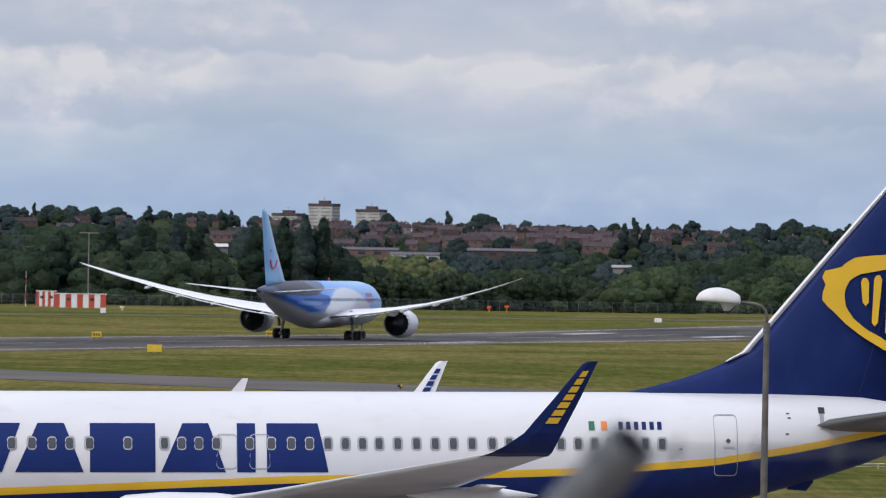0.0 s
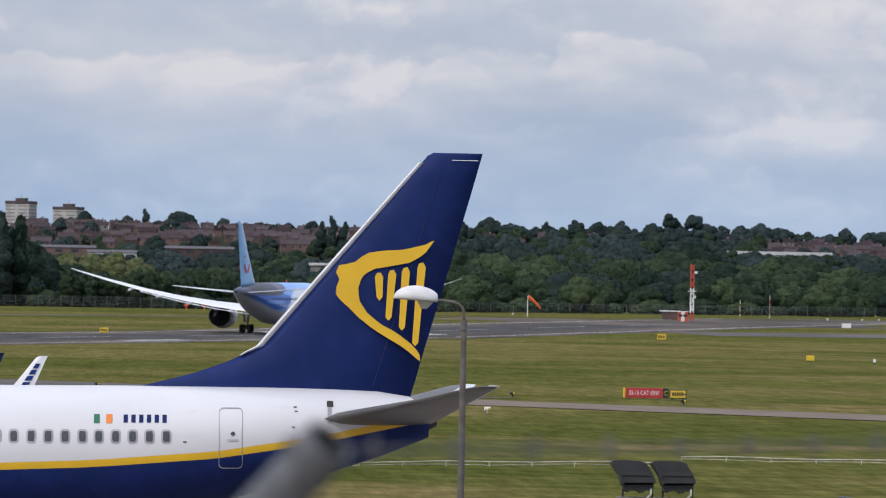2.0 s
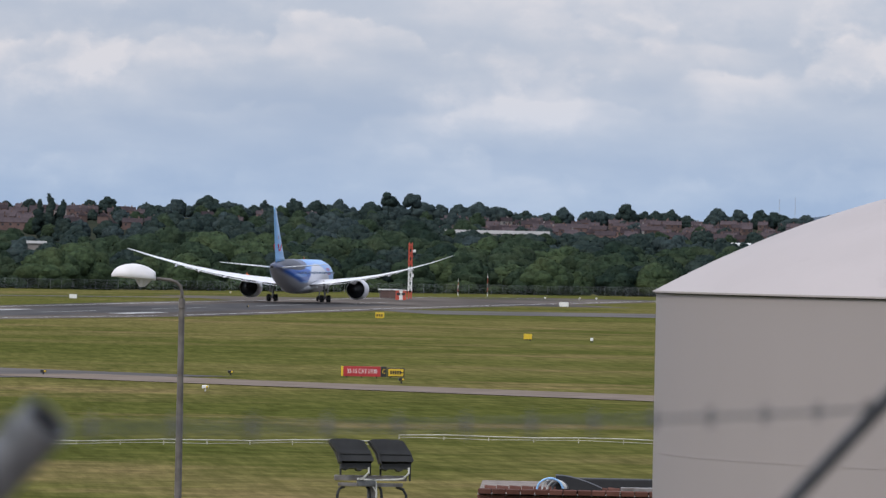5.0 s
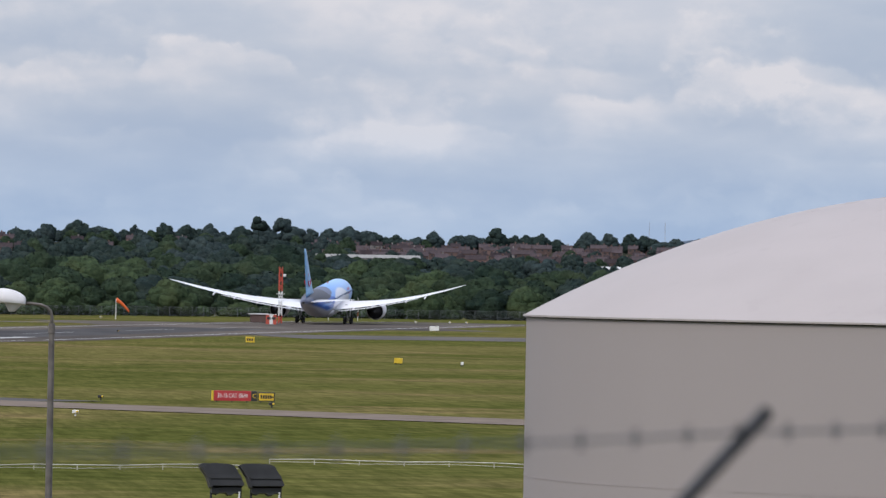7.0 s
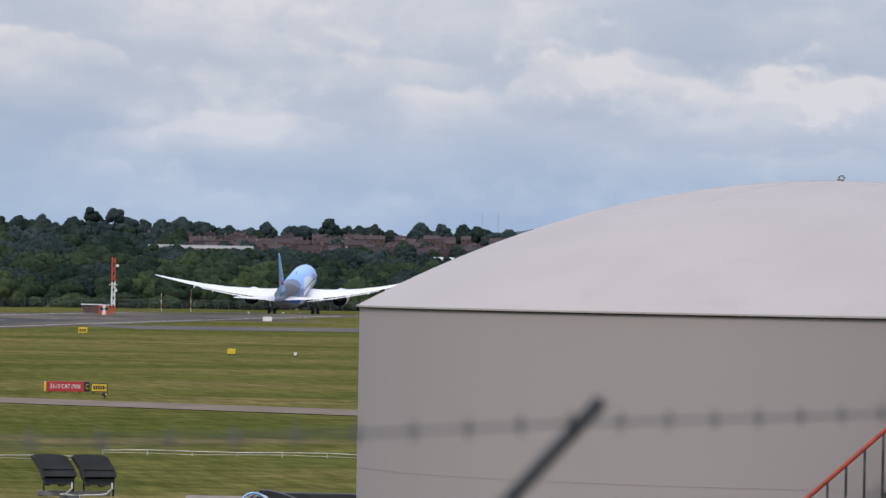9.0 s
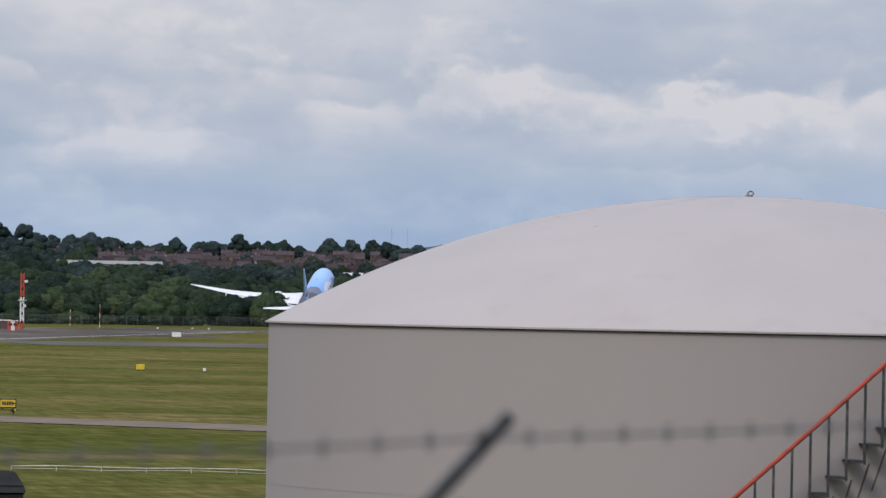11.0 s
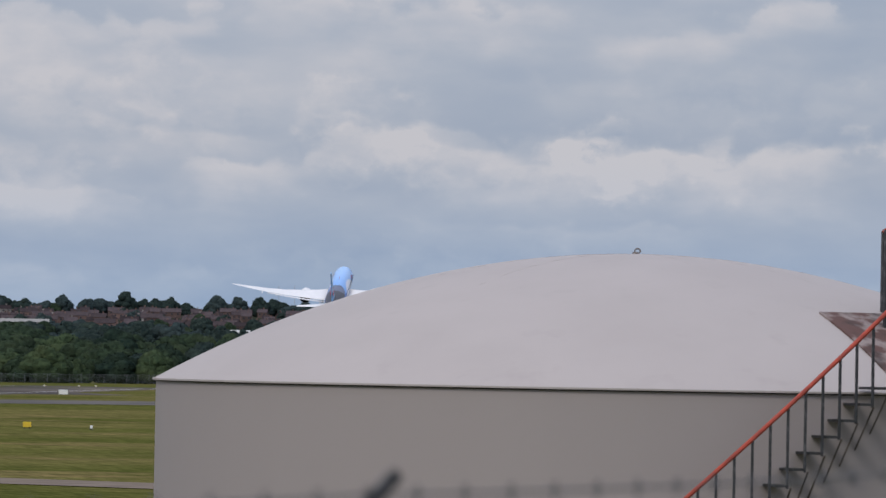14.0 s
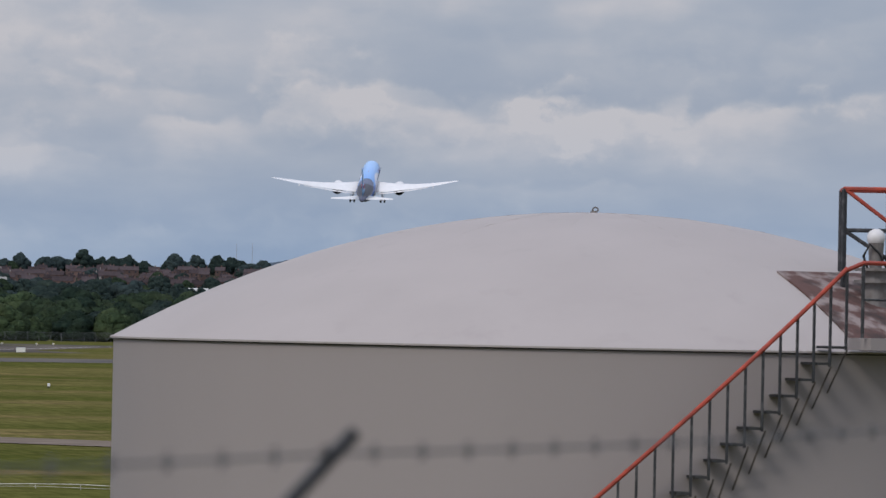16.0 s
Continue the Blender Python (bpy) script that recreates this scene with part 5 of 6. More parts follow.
def quads_object(name, quads, mats, slots):
    q = np.concatenate(quads)
    nrm = q[:, 4:].reshape(-1, 3)
    q = q[:, :4].reshape(-1, 3)
    n = len(q) // 4
    me = bpy.data.meshes.new(name)
    me.vertices.add(len(q))
    me.vertices.foreach_set("co", q.ravel().astype(np.float32))
    me.loops.add(len(q))
    me.loops.foreach_set("vertex_index", np.arange(len(q), dtype=np.int32))
    me.polygons.add(n)
    me.polygons.foreach_set("loop_start", np.arange(0, len(q), 4, dtype=np.int32))
    for m in mats:
        me.materials.append(m)
    me.polygons.foreach_set("material_index", np.repeat(np.array(slots, dtype=np.int32), [len(a) for a in quads]))
    me.update(calc_edges=True)
    me.polygons.foreach_set("use_smooth", np.ones(n, dtype=bool))
    me.normals_split_custom_set_from_vertices(nrm.tolist())
    return new(name, me)


rng = np.random.default_rng(11)


def wood(name, label, mats, spots, count, leaf, nu=10, nv=6):
    """Many trees as one growth; each tree has one of the leaf materials."""
    quads, slots = [], []
    mats = mats if isinstance(mats, tuple) else (mats,)
    for az, d, h, w, kind in spots:
        p = place(az, d)
        lobes = [(x + p.x, y + p.y, z + p.z, a, b, c) for x, y, z, a, b, c in tree_lobes(rng, h, w, kind)]
        k = int(rng.integers(len(mats)))
        quads += [crown_shells(rng, lobes, nu, nv), crown_leaves(rng, lobes, count, leaf)]
        slots += [k, k]
        if kind == "open":
            stem = [(p.x, p.y, p.z + h * f, w * 0.035, w * 0.035, h * 0.14) for f in (0.1, 0.28, 0.46)]
            quads.append(crown_shells(rng, stem, 6, 4))
            slots.append(k)
    return tagged(quads_object(name, quads, mats, slots), label, "trees", "", "stuff")


def edge_distance(az):
    """Where the airfield ends and the wood begins."""
    return float(np.interp(az, [-7, -4, 0, 4, 8, 13, 17], [1150, 1165, 1215, 1330, 1400, 1450, 1480]))


# the wood: broad crowns in rows that rise behind one another
spots = []
for az in np.arange(-6.2, 15.5, 0.29):
    d0 = edge_distance(az)
    for dd, h0, h1 in ((10, 5.0, 8.0), (55, 7.5, 10.5), (110, 8.5, 12), (190, 9.5, 13)):
        a = az + rng.uniform(-0.14, 0.14)
        h = rng.uniform(h0, h1) * float(np.interp(a, [-6.2, -1.35, -1.0, 2.3, 3.0, 6.0, 7.0, 15], [1.5, 1.45, 0.75, 0.8, 1.12, 1.15, 1.05, 1.0]))
        if -2.45 < a < -2.05:
            h *= 0.68
        spots.append((a, d0 + dd + rng.uniform(-14, 14), h, h * rng.uniform(1.1, 1.9), "round"))
wood("woodland_edge", "dense dark green mixed woodland along the airfield", WOOD_LEAVES, spots, 1250, 0.27, 10, 6)

spots = []
for az in np.arange(-6.2, 13.0, 0.17):
    h = rng.uniform(2.0, 3.8)
    spots.append((az + rng.uniform(-0.06, 0.06), edge_distance(az) - 3 + rng.uniform(-4, 4), h, h * rng.uniform(1.6, 2.8), "round"))
wood("undergrowth", "low green bushes along the foot of the wood", (LEAF, LEAF_MID), spots, 260, 0.22, 8, 5)

# even belt of slim young trees beyond the runway
spots = [(a, edge_distance(a) - 6 + rng.uniform(-2, 2), rng.uniform(7.0, 8.2), 3.6, "poplar") for a in np.arange(-0.75, 1.35, 0.085)]
wood("tree_belt", "even belt of slim young trees", LEAF, spots, 260, 0.2, 10, 5)

# poplars, dark and tall
spots = [(a, 1190 + rng.uniform(-10, 30), h, w, "poplar") for a, h, w in
         ((-5.6, 17.5, 7), (-5.2, 18.5, 7.5), (-4.75, 18, 7), (-3.35, 17, 8), (-3.05, 18, 8), (-2.75, 17.5, 7.5), (-2.52, 17, 7), (-1.93, 17.5, 7), (-1.62, 19, 6), (-1.42, 19.5, 6), (-1.24, 19, 6), (-3.9, 15, 8))]
wood("poplar_row", "tall dark poplars at the airfield edge", (LEAF_DARK, LEAF_DEEP), spots, 900, 0.24, 10, 6)
spots = [(a, 3000 + rng.uniform(-15, 15), h, w, "poplar") for a, h, w in ((1.84, 21, 8), (1.95, 24, 8), (2.06, 21, 8))]
wood("poplar_clump", "clump of dark poplars on the slope", LEAF_DARK, spots, 300, 0.5, 10, 5)

# trees on the slope below the houses and between them
spots = []
for az in np.arange(-6.2, 15.0, 0.15):
    dense = 2.9 < az < 6.3 or az < -1.4
    for d0, d1, h0, h1, keep in ((1650, 1950, 8, 12, 0.75), (2000, 2500, 9, 13, 0.8), (2600, 3150, 9, 13, 0.7), (3250, 3700, 8, 12, 0.42), (3700, 4250, 7, 11, 0.36)):
        if rng.uniform() < min(1.0, keep * (1.7 if dense else 1.0)):
            h = rng.uniform(h0, h1) * (1.2 if 2.9 < az < 6.3 else 0.85 if az > 6.3 else 1.0)
            spots.append((az + rng.uniform(-.07, .07), rng.uniform(d0, d1), h, h * rng.uniform(0.9, 1.5), "round"))
for az in np.arange(5.9, 11.2, 0.12):
    h = float(np.interp(az, [5.9, 8.2, 8.5, 11.2], [11.5, 11.5, 10, 9])) + rng.uniform(-1.2, 0.8)
    spots.append((az, 2470 + rng.uniform(-15, 15), h, h * rng.uniform(1.0, 1.5), "round"))
wood("slope_trees", "scattered dark trees among the houses", (LEAF_DARK, LEAF_DARK, LEAF_HAZED, LEAF), spots, 210, 0.45, 8, 5)

# skyline: single trees of their own height and width, copses, and low growth between them
spots = [(a, 4330, h, w, "round") for a, h, w in
         ((-4.27, 12, 11), (-3.93, 13, 14), (-3.75, 10, 9), (-3.32, 12.5, 24), (-2.84, 12, 15), (-2.58, 11, 12), (-0.57, 12.5, 17), (-0.14, 12, 11), (0.41, 15, 26), (0.84, 11, 12),
          (1.18, 8, 9), (2.36, 11, 15), (2.53, 15, 15), (3.22, 14, 15), (3.54, 16, 25), (3.75, 13.5, 14), (4.43, 17, 16), (4.65, 15, 20), (4.89, 17, 18))]
spots += [(a, 4330, h, w, "round") for a, h, w in
          ((5.2, 15, 20), (5.45, 16, 26), (5.72, 16.5, 24), (5.92, 15, 15), (6.1, 15, 18), (6.3, 16.5, 26), (6.5, 15, 17), (7.17, 15, 16), (7.39, 12, 13), (7.81, 19, 17), (8.26, 15, 14), (8.74, 16.5, 17), (8.95, 16, 17), (9.17, 16, 16), (9.5, 9, 26))]
spots += [(a, 4325, h, w, "poplar") for a, h, w in ((-4.16, 15.5, 5), (-3.0, 15, 9), (-2.25, 13, 6), (-2.16, 13, 6), (0.05, 16.5, 8), (1.52, 8, 3.5), (2.18, 9, 4), (2.93, 11, 6), (4.12, 15, 9))]
spots += [(a, 4300, h, w, "open") for a, h, w in ((5.385, 25, 14), (5.625, 24, 15))]
for az in np.arange(-6.2, 14.5, 0.11):
    if rng.uniform() < (0.75 if az < -1.6 or az > 2.9 else 0.32):
        h = rng.uniform(6, 10) * (1.35 if az < -1.6 or az > 3.2 else 0.9)
        spots.append((az, rng.uniform(4340, 4420), h, h * rng.uniform(1.0, 1.9), "round"))
wood("skyline_trees", "dark trees along the hill's skyline", (LEAF_DARK, LEAF_HAZED), spots, 330, 0.42, 9, 6)
# large dark trees in the middle distance, and a paler willow bank
wood("broad_tree", "broad dark tree standing above the wood", LEAF_DEEP, [(5.68, 1650, 18, 19, "round"), (10.1, 1640, 12, 14, "round")], 1500, 0.32, 12, 7)
wood("willow_bank", "paler yellow-green willows", PALE_LEAF, [(a, 1400 + rng.uniform(-10, 10), h, 12, "round") for a, h in ((-1.0, 11), (-0.75, 12.5), (-0.5, 13), (-0.25, 12.5), (-0.05, 11.5))], 900, 0.28, 12, 7)
wood("pale_bush", "rounded mid-green trees standing out of the wood's edge", LEAF_MID, [(a, edge_distance(a) - 8, h, w, "round") for a, h, w in ((1.95, 8.5, 15), (2.25, 9.5, 17), (3.35, 8, 12), (7.0, 8.5, 13), (8.1, 8, 12), (-2.6, 5, 7), (4.5, 8, 13))], 1100, 0.24, 12, 7)


def house(w, d, h, roof_h, wall_mat, roof_mat, label, stacks, panes):
    t = thing("house", label, "house", "houses on the hill")
    part("wall", boxed((w, d, h), (0, 0, h / 2)), wall_mat, t)
    bm = bmesh.new()
    o = 0.3
    v = [bm.verts.new(p) for p in ((-w / 2 - o, -d / 2 - o, h), (w / 2 + o, -d / 2 - o, h), (w / 2 + o, d / 2 + o, h), (-w / 2 - o, d / 2 + o, h), (-w / 2 - o, 0, h + roof_h), (w / 2 + o, 0, h + roof_h))]
    for f in ((0, 1, 5, 4), (2, 3, 4, 5), (1, 2, 5), (3, 0, 4), (3, 2, 1, 0)):
        bm.faces.new([v[i] for i in f])
    part("roof", bm, roof_mat, t)
    for k in range(stacks):
        part("chimney", boxed((0.9, 0.7, 2.0), ((k + 0.5) * w / stacks - w / 2 + 0.8, 0.1, h + roof_h)), wall_mat, t)
    for k in range(panes):
        part("window", boxed((1.2, 0.12, 1.2), ((k + 0.5) * w / panes - w / 2, -d / 2, h - 1.3)), WINDOW_DARK, t)
    return t


models = [house(7, 7, 4.6, 2.8, HOUSE_WALL, HOUSE_ROOF, "small red-brick house with a tiled roof", 1, 2),
          house(23, 7.5, 4.6, 2.9, HOUSE_WALL, HOUSE_ROOF, "red-brick terrace of houses under one tiled roof", 3, 5),
          house(12, 7, 4.6, 2.8, HOUSE_WALL, HOUSE_ROOF, "pair of red-brick houses with a tiled roof", 2, 3),
          house(8, 7, 4.6, 2.8, HOUSE_RENDER, HOUSE_ROOF, "pale rendered house with a tiled roof", 1, 2)]
r2 = random.Random(4)
first = {}
for row in range(13):
    d = 3330 + row * 78
    az = -6.0 + r2.uniform(0, 0.2)
    while az < 13.6:
        az += r2.uniform(0.17, 0.62)
        keep = float(np.interp(az, [-6, -1.5, -1.2, 2.7, 3.1, 6.2, 6.5, 13.6], [0.3, 0.3, 0.9, 0.9, 0.14, 0.14, 0.85, 0.6]))
        if r2.random() > keep:
            continue
        p = place(az, d + r2.uniform(-16, 16))
        k = r2.choice((0, 0, 0, 1, 2, 2, 2, 3))
        m = Matrix.Translation(p - Vector((0, 0, 0.3))) @ Matrix.Rotation(radians(-az + r2.choice((0, 0, 0, 8, -10, 90)) + r2.uniform(-6, 6)), 4, "Z")
        if k not in first:
            models[k].matrix_basis = m
            first[k] = 1
        else:
            copy_thing(models[k], m)


def tower_block(az, d, w, dep, h, label):
    t = thing("tower_block", label, "tower block", "tower blocks", Matrix.Translation(place(az, d)) @ Matrix.Rotation(radians(-az - 24), 4, "Z"))
    part("body", boxed((w, dep, h), (0, 0, h / 2)), TOWER_WHITE, t)
    part("cap", boxed((w + 0.5, dep + 0.5, 2.4), (0, 0, h + 1.2)), TOWER_DARK, t, "dark parapet storey")
    part("plant_room", boxed((w * 0.4, dep * 0.4, 2.4), (0.5, 0, h + 3.6)), TOWER_DARK, t)
    part("mast", rod(bmesh.new(), (0, 0, h + 4.7), (0, 0, h + 7.5), 0.15, None, 5), TOWER_DARK, t)
    n = int(h / 2.8)
    for k in range(n):
        z = h - 1.6 - k * 2.8
        if k > 9:
            break
        for x0, x1 in ((-0.46, -0.1), (0.04, 0.46)):
            part("window_band", boxed((w * (x1 - x0), 0.2, 0.85), (w * (x0 + x1) / 2, -dep / 2 - 0.02, z)), TOWER_BAND, t)
        part("window_band", boxed((0.2, dep * 0.8, 1.2), (-w / 2 - 0.02, 0, z)), TOWER_BAND, t)
        part("window_band", boxed((0.2, dep * 0.8, 1.2), (w / 2 + 0.02, 0, z)), TOWER_BAND, t)


tower_block(-1.215, 4520, 20.5, 16, 20.5, "pale tower block with a dark flat roof storey")
tower_block(-0.735, 4520, 20.5, 15, 17.0, "pale tower block with a dark flat roof storey")
tower_block(-1.58, 4540, 22, 15, 12.5, "low dark-topped block of flats")


def shed(az, d, w, dep, h, top, mat, label, roof=None):
    """A low hall whose eaves stand at the height top."""
    base = place(az, d)
    h = max(h, top - base.z)
    t = thing("shed", label, "building", "sheds beyond the wood", Matrix.Translation(Vector((base.x, base.y, top - h))) @ Matrix.Rotation(radians(-az), 4, "Z"))
    part("wall", boxed((w, dep, h + 1), (0, 0, (h - 1) / 2)), mat, t)
    part("roof", loft([[(x, y, z) for y, z in ((-dep / 2 - 0.4, h), (0, h + 0.1 * dep), (dep / 2 + 0.4, h), (0, h - 0.05))] for x in (-w / 2 - 0.4, w / 2 + 0.4)]), roof or SHED_WHITE, t)
    for k in range(int(w / 7)):
        part("window", boxed((3.2, 0.15, 1.2), (-w / 2 + 4 + k * 7, -dep / 2 - 0.05, h - 1.4)), WINDOW_DARK, t)


PALE_ROOF = material("pale_sheet_roof", (0.30, 0.29, 0.275), 0.8, second=(0.25, 0.245, 0.235), scale=0.3, spec=0.1)
SLATE = material("slate_roof", (0.13, 0.12, 0.13), 0.9, second=(0.10, 0.095, 0.105), scale=0.3, spec=0.1)
shed(6.5, 2560, 47, 16, 4.0, 21.3, HOUSE_RENDER, "long low pale-roofed warehouse behind the wood", PALE_ROOF)
shed(8.95, 2600, 22, 12, 3.5, 18.4, SHED_WHITE, "white low industrial building behind the wood")
shed(9.45, 2620, 20, 12, 3.5, 17.6, HOUSE_RENDER, "grey low industrial building behind the wood")
shed(7.85, 2640, 24, 12, 3.0, 18.2, HOUSE_RENDER, "grey low industrial building behind the wood")
shed(-0.25, 2450, 24, 12, 4.2, 16.6, SHED_WHITE, "white-walled hall behind the willows", SLATE)
shed(-0.85, 2480, 34, 12, 4.2, 18.5, HOUSE_WALL, "brick hall with a grey slate roof", SLATE)
shed(0.6, 2480, 30, 12, 4.2, 19.0, HOUSE_WALL, "brick hall with a grey slate roof", SLATE)
shed(-2.25, 1385, 5, 8, 4, 14.2, HOUSE_RENDER, "small pale building among the trees")
shed(1.82, 1490, 4.6, 7, 3.0, 11.0, HOUSE_RENDER, "small pale-roofed building among the trees", PALE_ROOF)


FAR_STEEL = material("far_mast_steel", (0.4, 0.43, 0.48), 0.8)


def lattice_mast(az, d, h, label):
    t = thing("radio_mast", label, "mast", "distant masts", Matrix.Translation(place(az, d, 20)))
    for x, y in ((-0.6, -0.5), (0.6, -0.5), (0, 0.6)):
        part("leg", rod(bmesh.new(), (x, y, 0), (x * 0.3, y * 0.3, h), 0.07, None, 4), FAR_STEEL, t)
    for k in range(8):
        z = h * k / 8
        f = 1 - 0.7 * k / 8
        part("brace", rod(bmesh.new(), (-0.6 * f, -0.5 * f, z), (0.6 * f, -0.5 * f, z + h / 10), 0.06, None, 4), FAR_STEEL, t)


lattice_mast(9.36, 4700, 46, "thin lattice radio mast on the far hill")
lattice_mast(9.52, 4700, 47, "thin lattice radio mast on the far hill")
# ---- things on the airfield ----
def words(name, text, size, at, mat, parent, turn=0.0, squeeze=1.0):
    c = bpy.data.curves.new(name, "FONT")
    c.body, c.size, c.extrude, c.align_x, c.align_y = text, size, 0.004, "CENTER", "CENTER"
    c.materials.append(mat)
    ob = new(name, c)
    ob.parent = parent
    ob.matrix_basis = Matrix.Translation(at) @ Matrix.Rotation(turn, 4, "Z") @ Matrix.Rotation(math.pi / 2, 4, "X") @ Matrix.Diagonal((squeeze, 1, 1, 1))
    return ob


def mandatory_sign():
    t = thing("runway_sign", "low red and yellow lit runway holding sign on the grass", "sign", m=Matrix.Translation((35.5, 411.0, ground_z(411) - 0.02)) @ Matrix.Rotation(radians(-5), 4, "Z"))
    z0, h = 0.14, 0.74
    part("yellow_end", boxed((0.16, 0.3, h), (0.08, 0, z0 + h / 2), None, 0.02), SIGN_YELLOW, t)
    p = part("red_panel", boxed((2.72, 0.3, h), (1.54, 0, z0 + h / 2), None, 0.02), SIGN_RED, t, "red panel with white lettering")
    words("lettering", "33-15 CAT I/II/III", 0.46, (1.54, -0.16, z0 + h / 2), SIGN_WHITE, p, 0.0, 0.70)
    p = part("black_panel", boxed((0.42, 0.3, h), (3.13, 0, z0 + h / 2), None, 0.02), SIGN_BLACK, t, "black panel with a yellow letter")
    words("lettering", "C", 0.46, (3.13, -0.16, z0 + h / 2), SIGN_YELLOW, p, 0.0, 0.8)
    p = part("yellow_panel", boxed((1.24, 0.3, h * 0.9), (4.02, 0, z0 + h * 0.45), None, 0.02), SIGN_BLACK, t, "yellow panel with black marks")
    part("yellow_face", boxed((1.1, 0.02, h * 0.72), (4.02, -0.155, z0 + h * 0.45)), SIGN_YELLOW, p)
    for k in range(5):
        part("mark_bar", boxed((0.12, 0.02, 0.26), (3.66 + k * 0.17, -0.17, z0 + h * 0.45)), SIGN_BLACK, p)
    part("mark_bar", boxed((0.2, 0.02, 0.08), (4.45, -0.17, z0 + h * 0.45)), SIGN_BLACK, p)
    for x in (0.4, 1.5, 2.6, 3.6, 4.4):
        part("leg", rod(bmesh.new(), (x, 0, 0), (x, 0, z0 + 0.02), 0.04, None, 8), DARK_STEEL, t)


mandatory_sign()


def marker(x, y, w, h, mat, label, bars=0, name="marker_board"):
    t = thing(name, label, "marker", "marker boards", Matrix.Translation((x, y, ground_z(y) - 0.02)) @ Matrix.Rotation(math.atan2(-x, y), 4, "Z"))
    part("board", boxed((w, 0.25, h), (0, 0, 0.2 + h / 2), None, 0.03), mat, t)
    for s in (-1, 1):
        part("leg", rod(bmesh.new(), (s * w * 0.3, 0, 0), (s * w * 0.3, 0, 0.24), 0.05, None, 8), DARK_STEEL, t)
    for k in range(bars):
        part("mark_bar", boxed((w * 0.16, 0.03, h * 0.45), (-w * 0.28 + k * w * 0.26, -0.14, 0.2 + h / 2)), SIGN_BLACK, t)


Y_BOARD = "yellow marker board with dark marks on the grass"
for x, y, w, h, b in ((79.6, 855, 1.35, 0.85, 3), (76.3, 637, 0.95, 0.6, 0), (-29.9, 587, 1.5, 0.75, 0), (-23.2, 763, 1.2, 0.7, 3), (-5.0, 815, 1.2, 0.7, 3), (-43.6, 712, 1.2, 0.7, 3)):
    marker(x, y, w, h, SIGN_YELLOW, Y_BOARD, b)
for x, y, w, h in ((130.2, 1032, 1.7, 0.85), (39.0, 1015, 1.35, 0.75), (-60.8, 1010, 1.0, 0.9)):
    marker(x, y, w, h, SIGN_WHITE, "white marker board on the grass")
marker(83.0, 632, 0.32, 0.34, SIGN_WHITE, "small white marker block on the grass")


def edge_light(x, y, dark=True, s=1.0):
    t = thing("edge_light", "small taxiway edge light on a short stem", "light", "edge lights", Matrix.Translation((x, y, ground_z(y) - 0.01)))
    part("stem", rod(bmesh.new(), (0, 0, 0), (0, 0, 0.22 * s), 0.05 * s, None, 8), DARK_STEEL if dark else SIGN_WHITE, t)
    part("head", boxed((0.42 * s, 0.3, 0.2 * s), (0, 0, 0.3 * s), None, 0.03), SIGN_BLACK if dark else SIGN_WHITE, t)
    part("lens", boxed((0.14 * s, 0.1, 0.12 * s), (0.1 * s, -0.16, 0.3 * s), None, 0.02), SIGN_YELLOW, t)


for x, y, d in ((27.4, 411, True), (13.4, 401, True), (22.4, 360, False), (-3.0, 420, True), (38.3, 394, True), (66.0, 950, True)):
    edge_light(x, y, d)
for az, dd in ((8.1, 1210), (8.45, 1230), (8.62, 1240), (9.35, 1230), (9.75, 1250), (4.9, 1180), (10.2, 1270), (11.0, 1280)):
    p = place(az - 1.1, dd)
    edge_light(p.x, p.y, False, 1.1)


p = place(-3.25, 1075)
edge_light(p.x, p.y, False, 2.0)


def approach_light(az, d, h):
    p = place(az, d)
    t = thing("approach_light", "orange and white approach light stand", "light", "approach lights", Matrix.Translation(p))
    part("stem", rod(bmesh.new(), (0, 0, 0), (0, 0, h), 0.12, None, 8), ORANGE, t)
    part("head", boxed((0.9, 0.5, 0.45), (0, 0, h), None, 0.05), ORANGE, t)


for az, d, h in ((0.48, 1150, 1.1), (0.66, 1160, 1.2)):
    approach_light(az, d, h)


def striped_mast(az, d, h, label, arms=True):
    p = place(az, d)
    t = thing("striped_mast", label, "mast", "striped masts", Matrix.Translation(p))
    n = 7
    for k in range(n):
        z0, z1 = h * k / n, h * (k + 1) / n
        red = k >= 4 or k < 1
        for x, y in ((-0.3, -0.3), (0.3, -0.3), (0.3, 0.3), (-0.3, 0.3)):
            part("leg", rod(bmesh.new(), (x, y, z0), (x, y, z1), 0.10, None, 5), RED_PAINT if red else SIGN_WHITE, t)
        part("brace", rod(bmesh.new(), (-0.3, -0.3, z0), (0.3, -0.3, z1), 0.075, None, 5), RED_PAINT if red else SIGN_WHITE, t)
        part("brace", rod(bmesh.new(), (0.3, -0.3, z0), (-0.3, -0.3, z1), 0.075, None, 5), RED_PAINT if red else SIGN_WHITE, t)
    if arms:
        part("dish", boxed((0.7, 0.5, 0.5), (0.7, 0, h * 0.85), None, 0.08), SIGN_WHITE, t)
        part("dish", boxed((0.5, 0.5, 0.6), (0.5, 0, h * 0.42), None, 0.08), SIGN_WHITE, t)
        part("platform", boxed((1.6, 1.2, 0.12), (0, 0, h * 0.52)), SIGN_WHITE, t)


striped_mast(5.62, 1130, 11.4, "red and white lattice antenna mast")
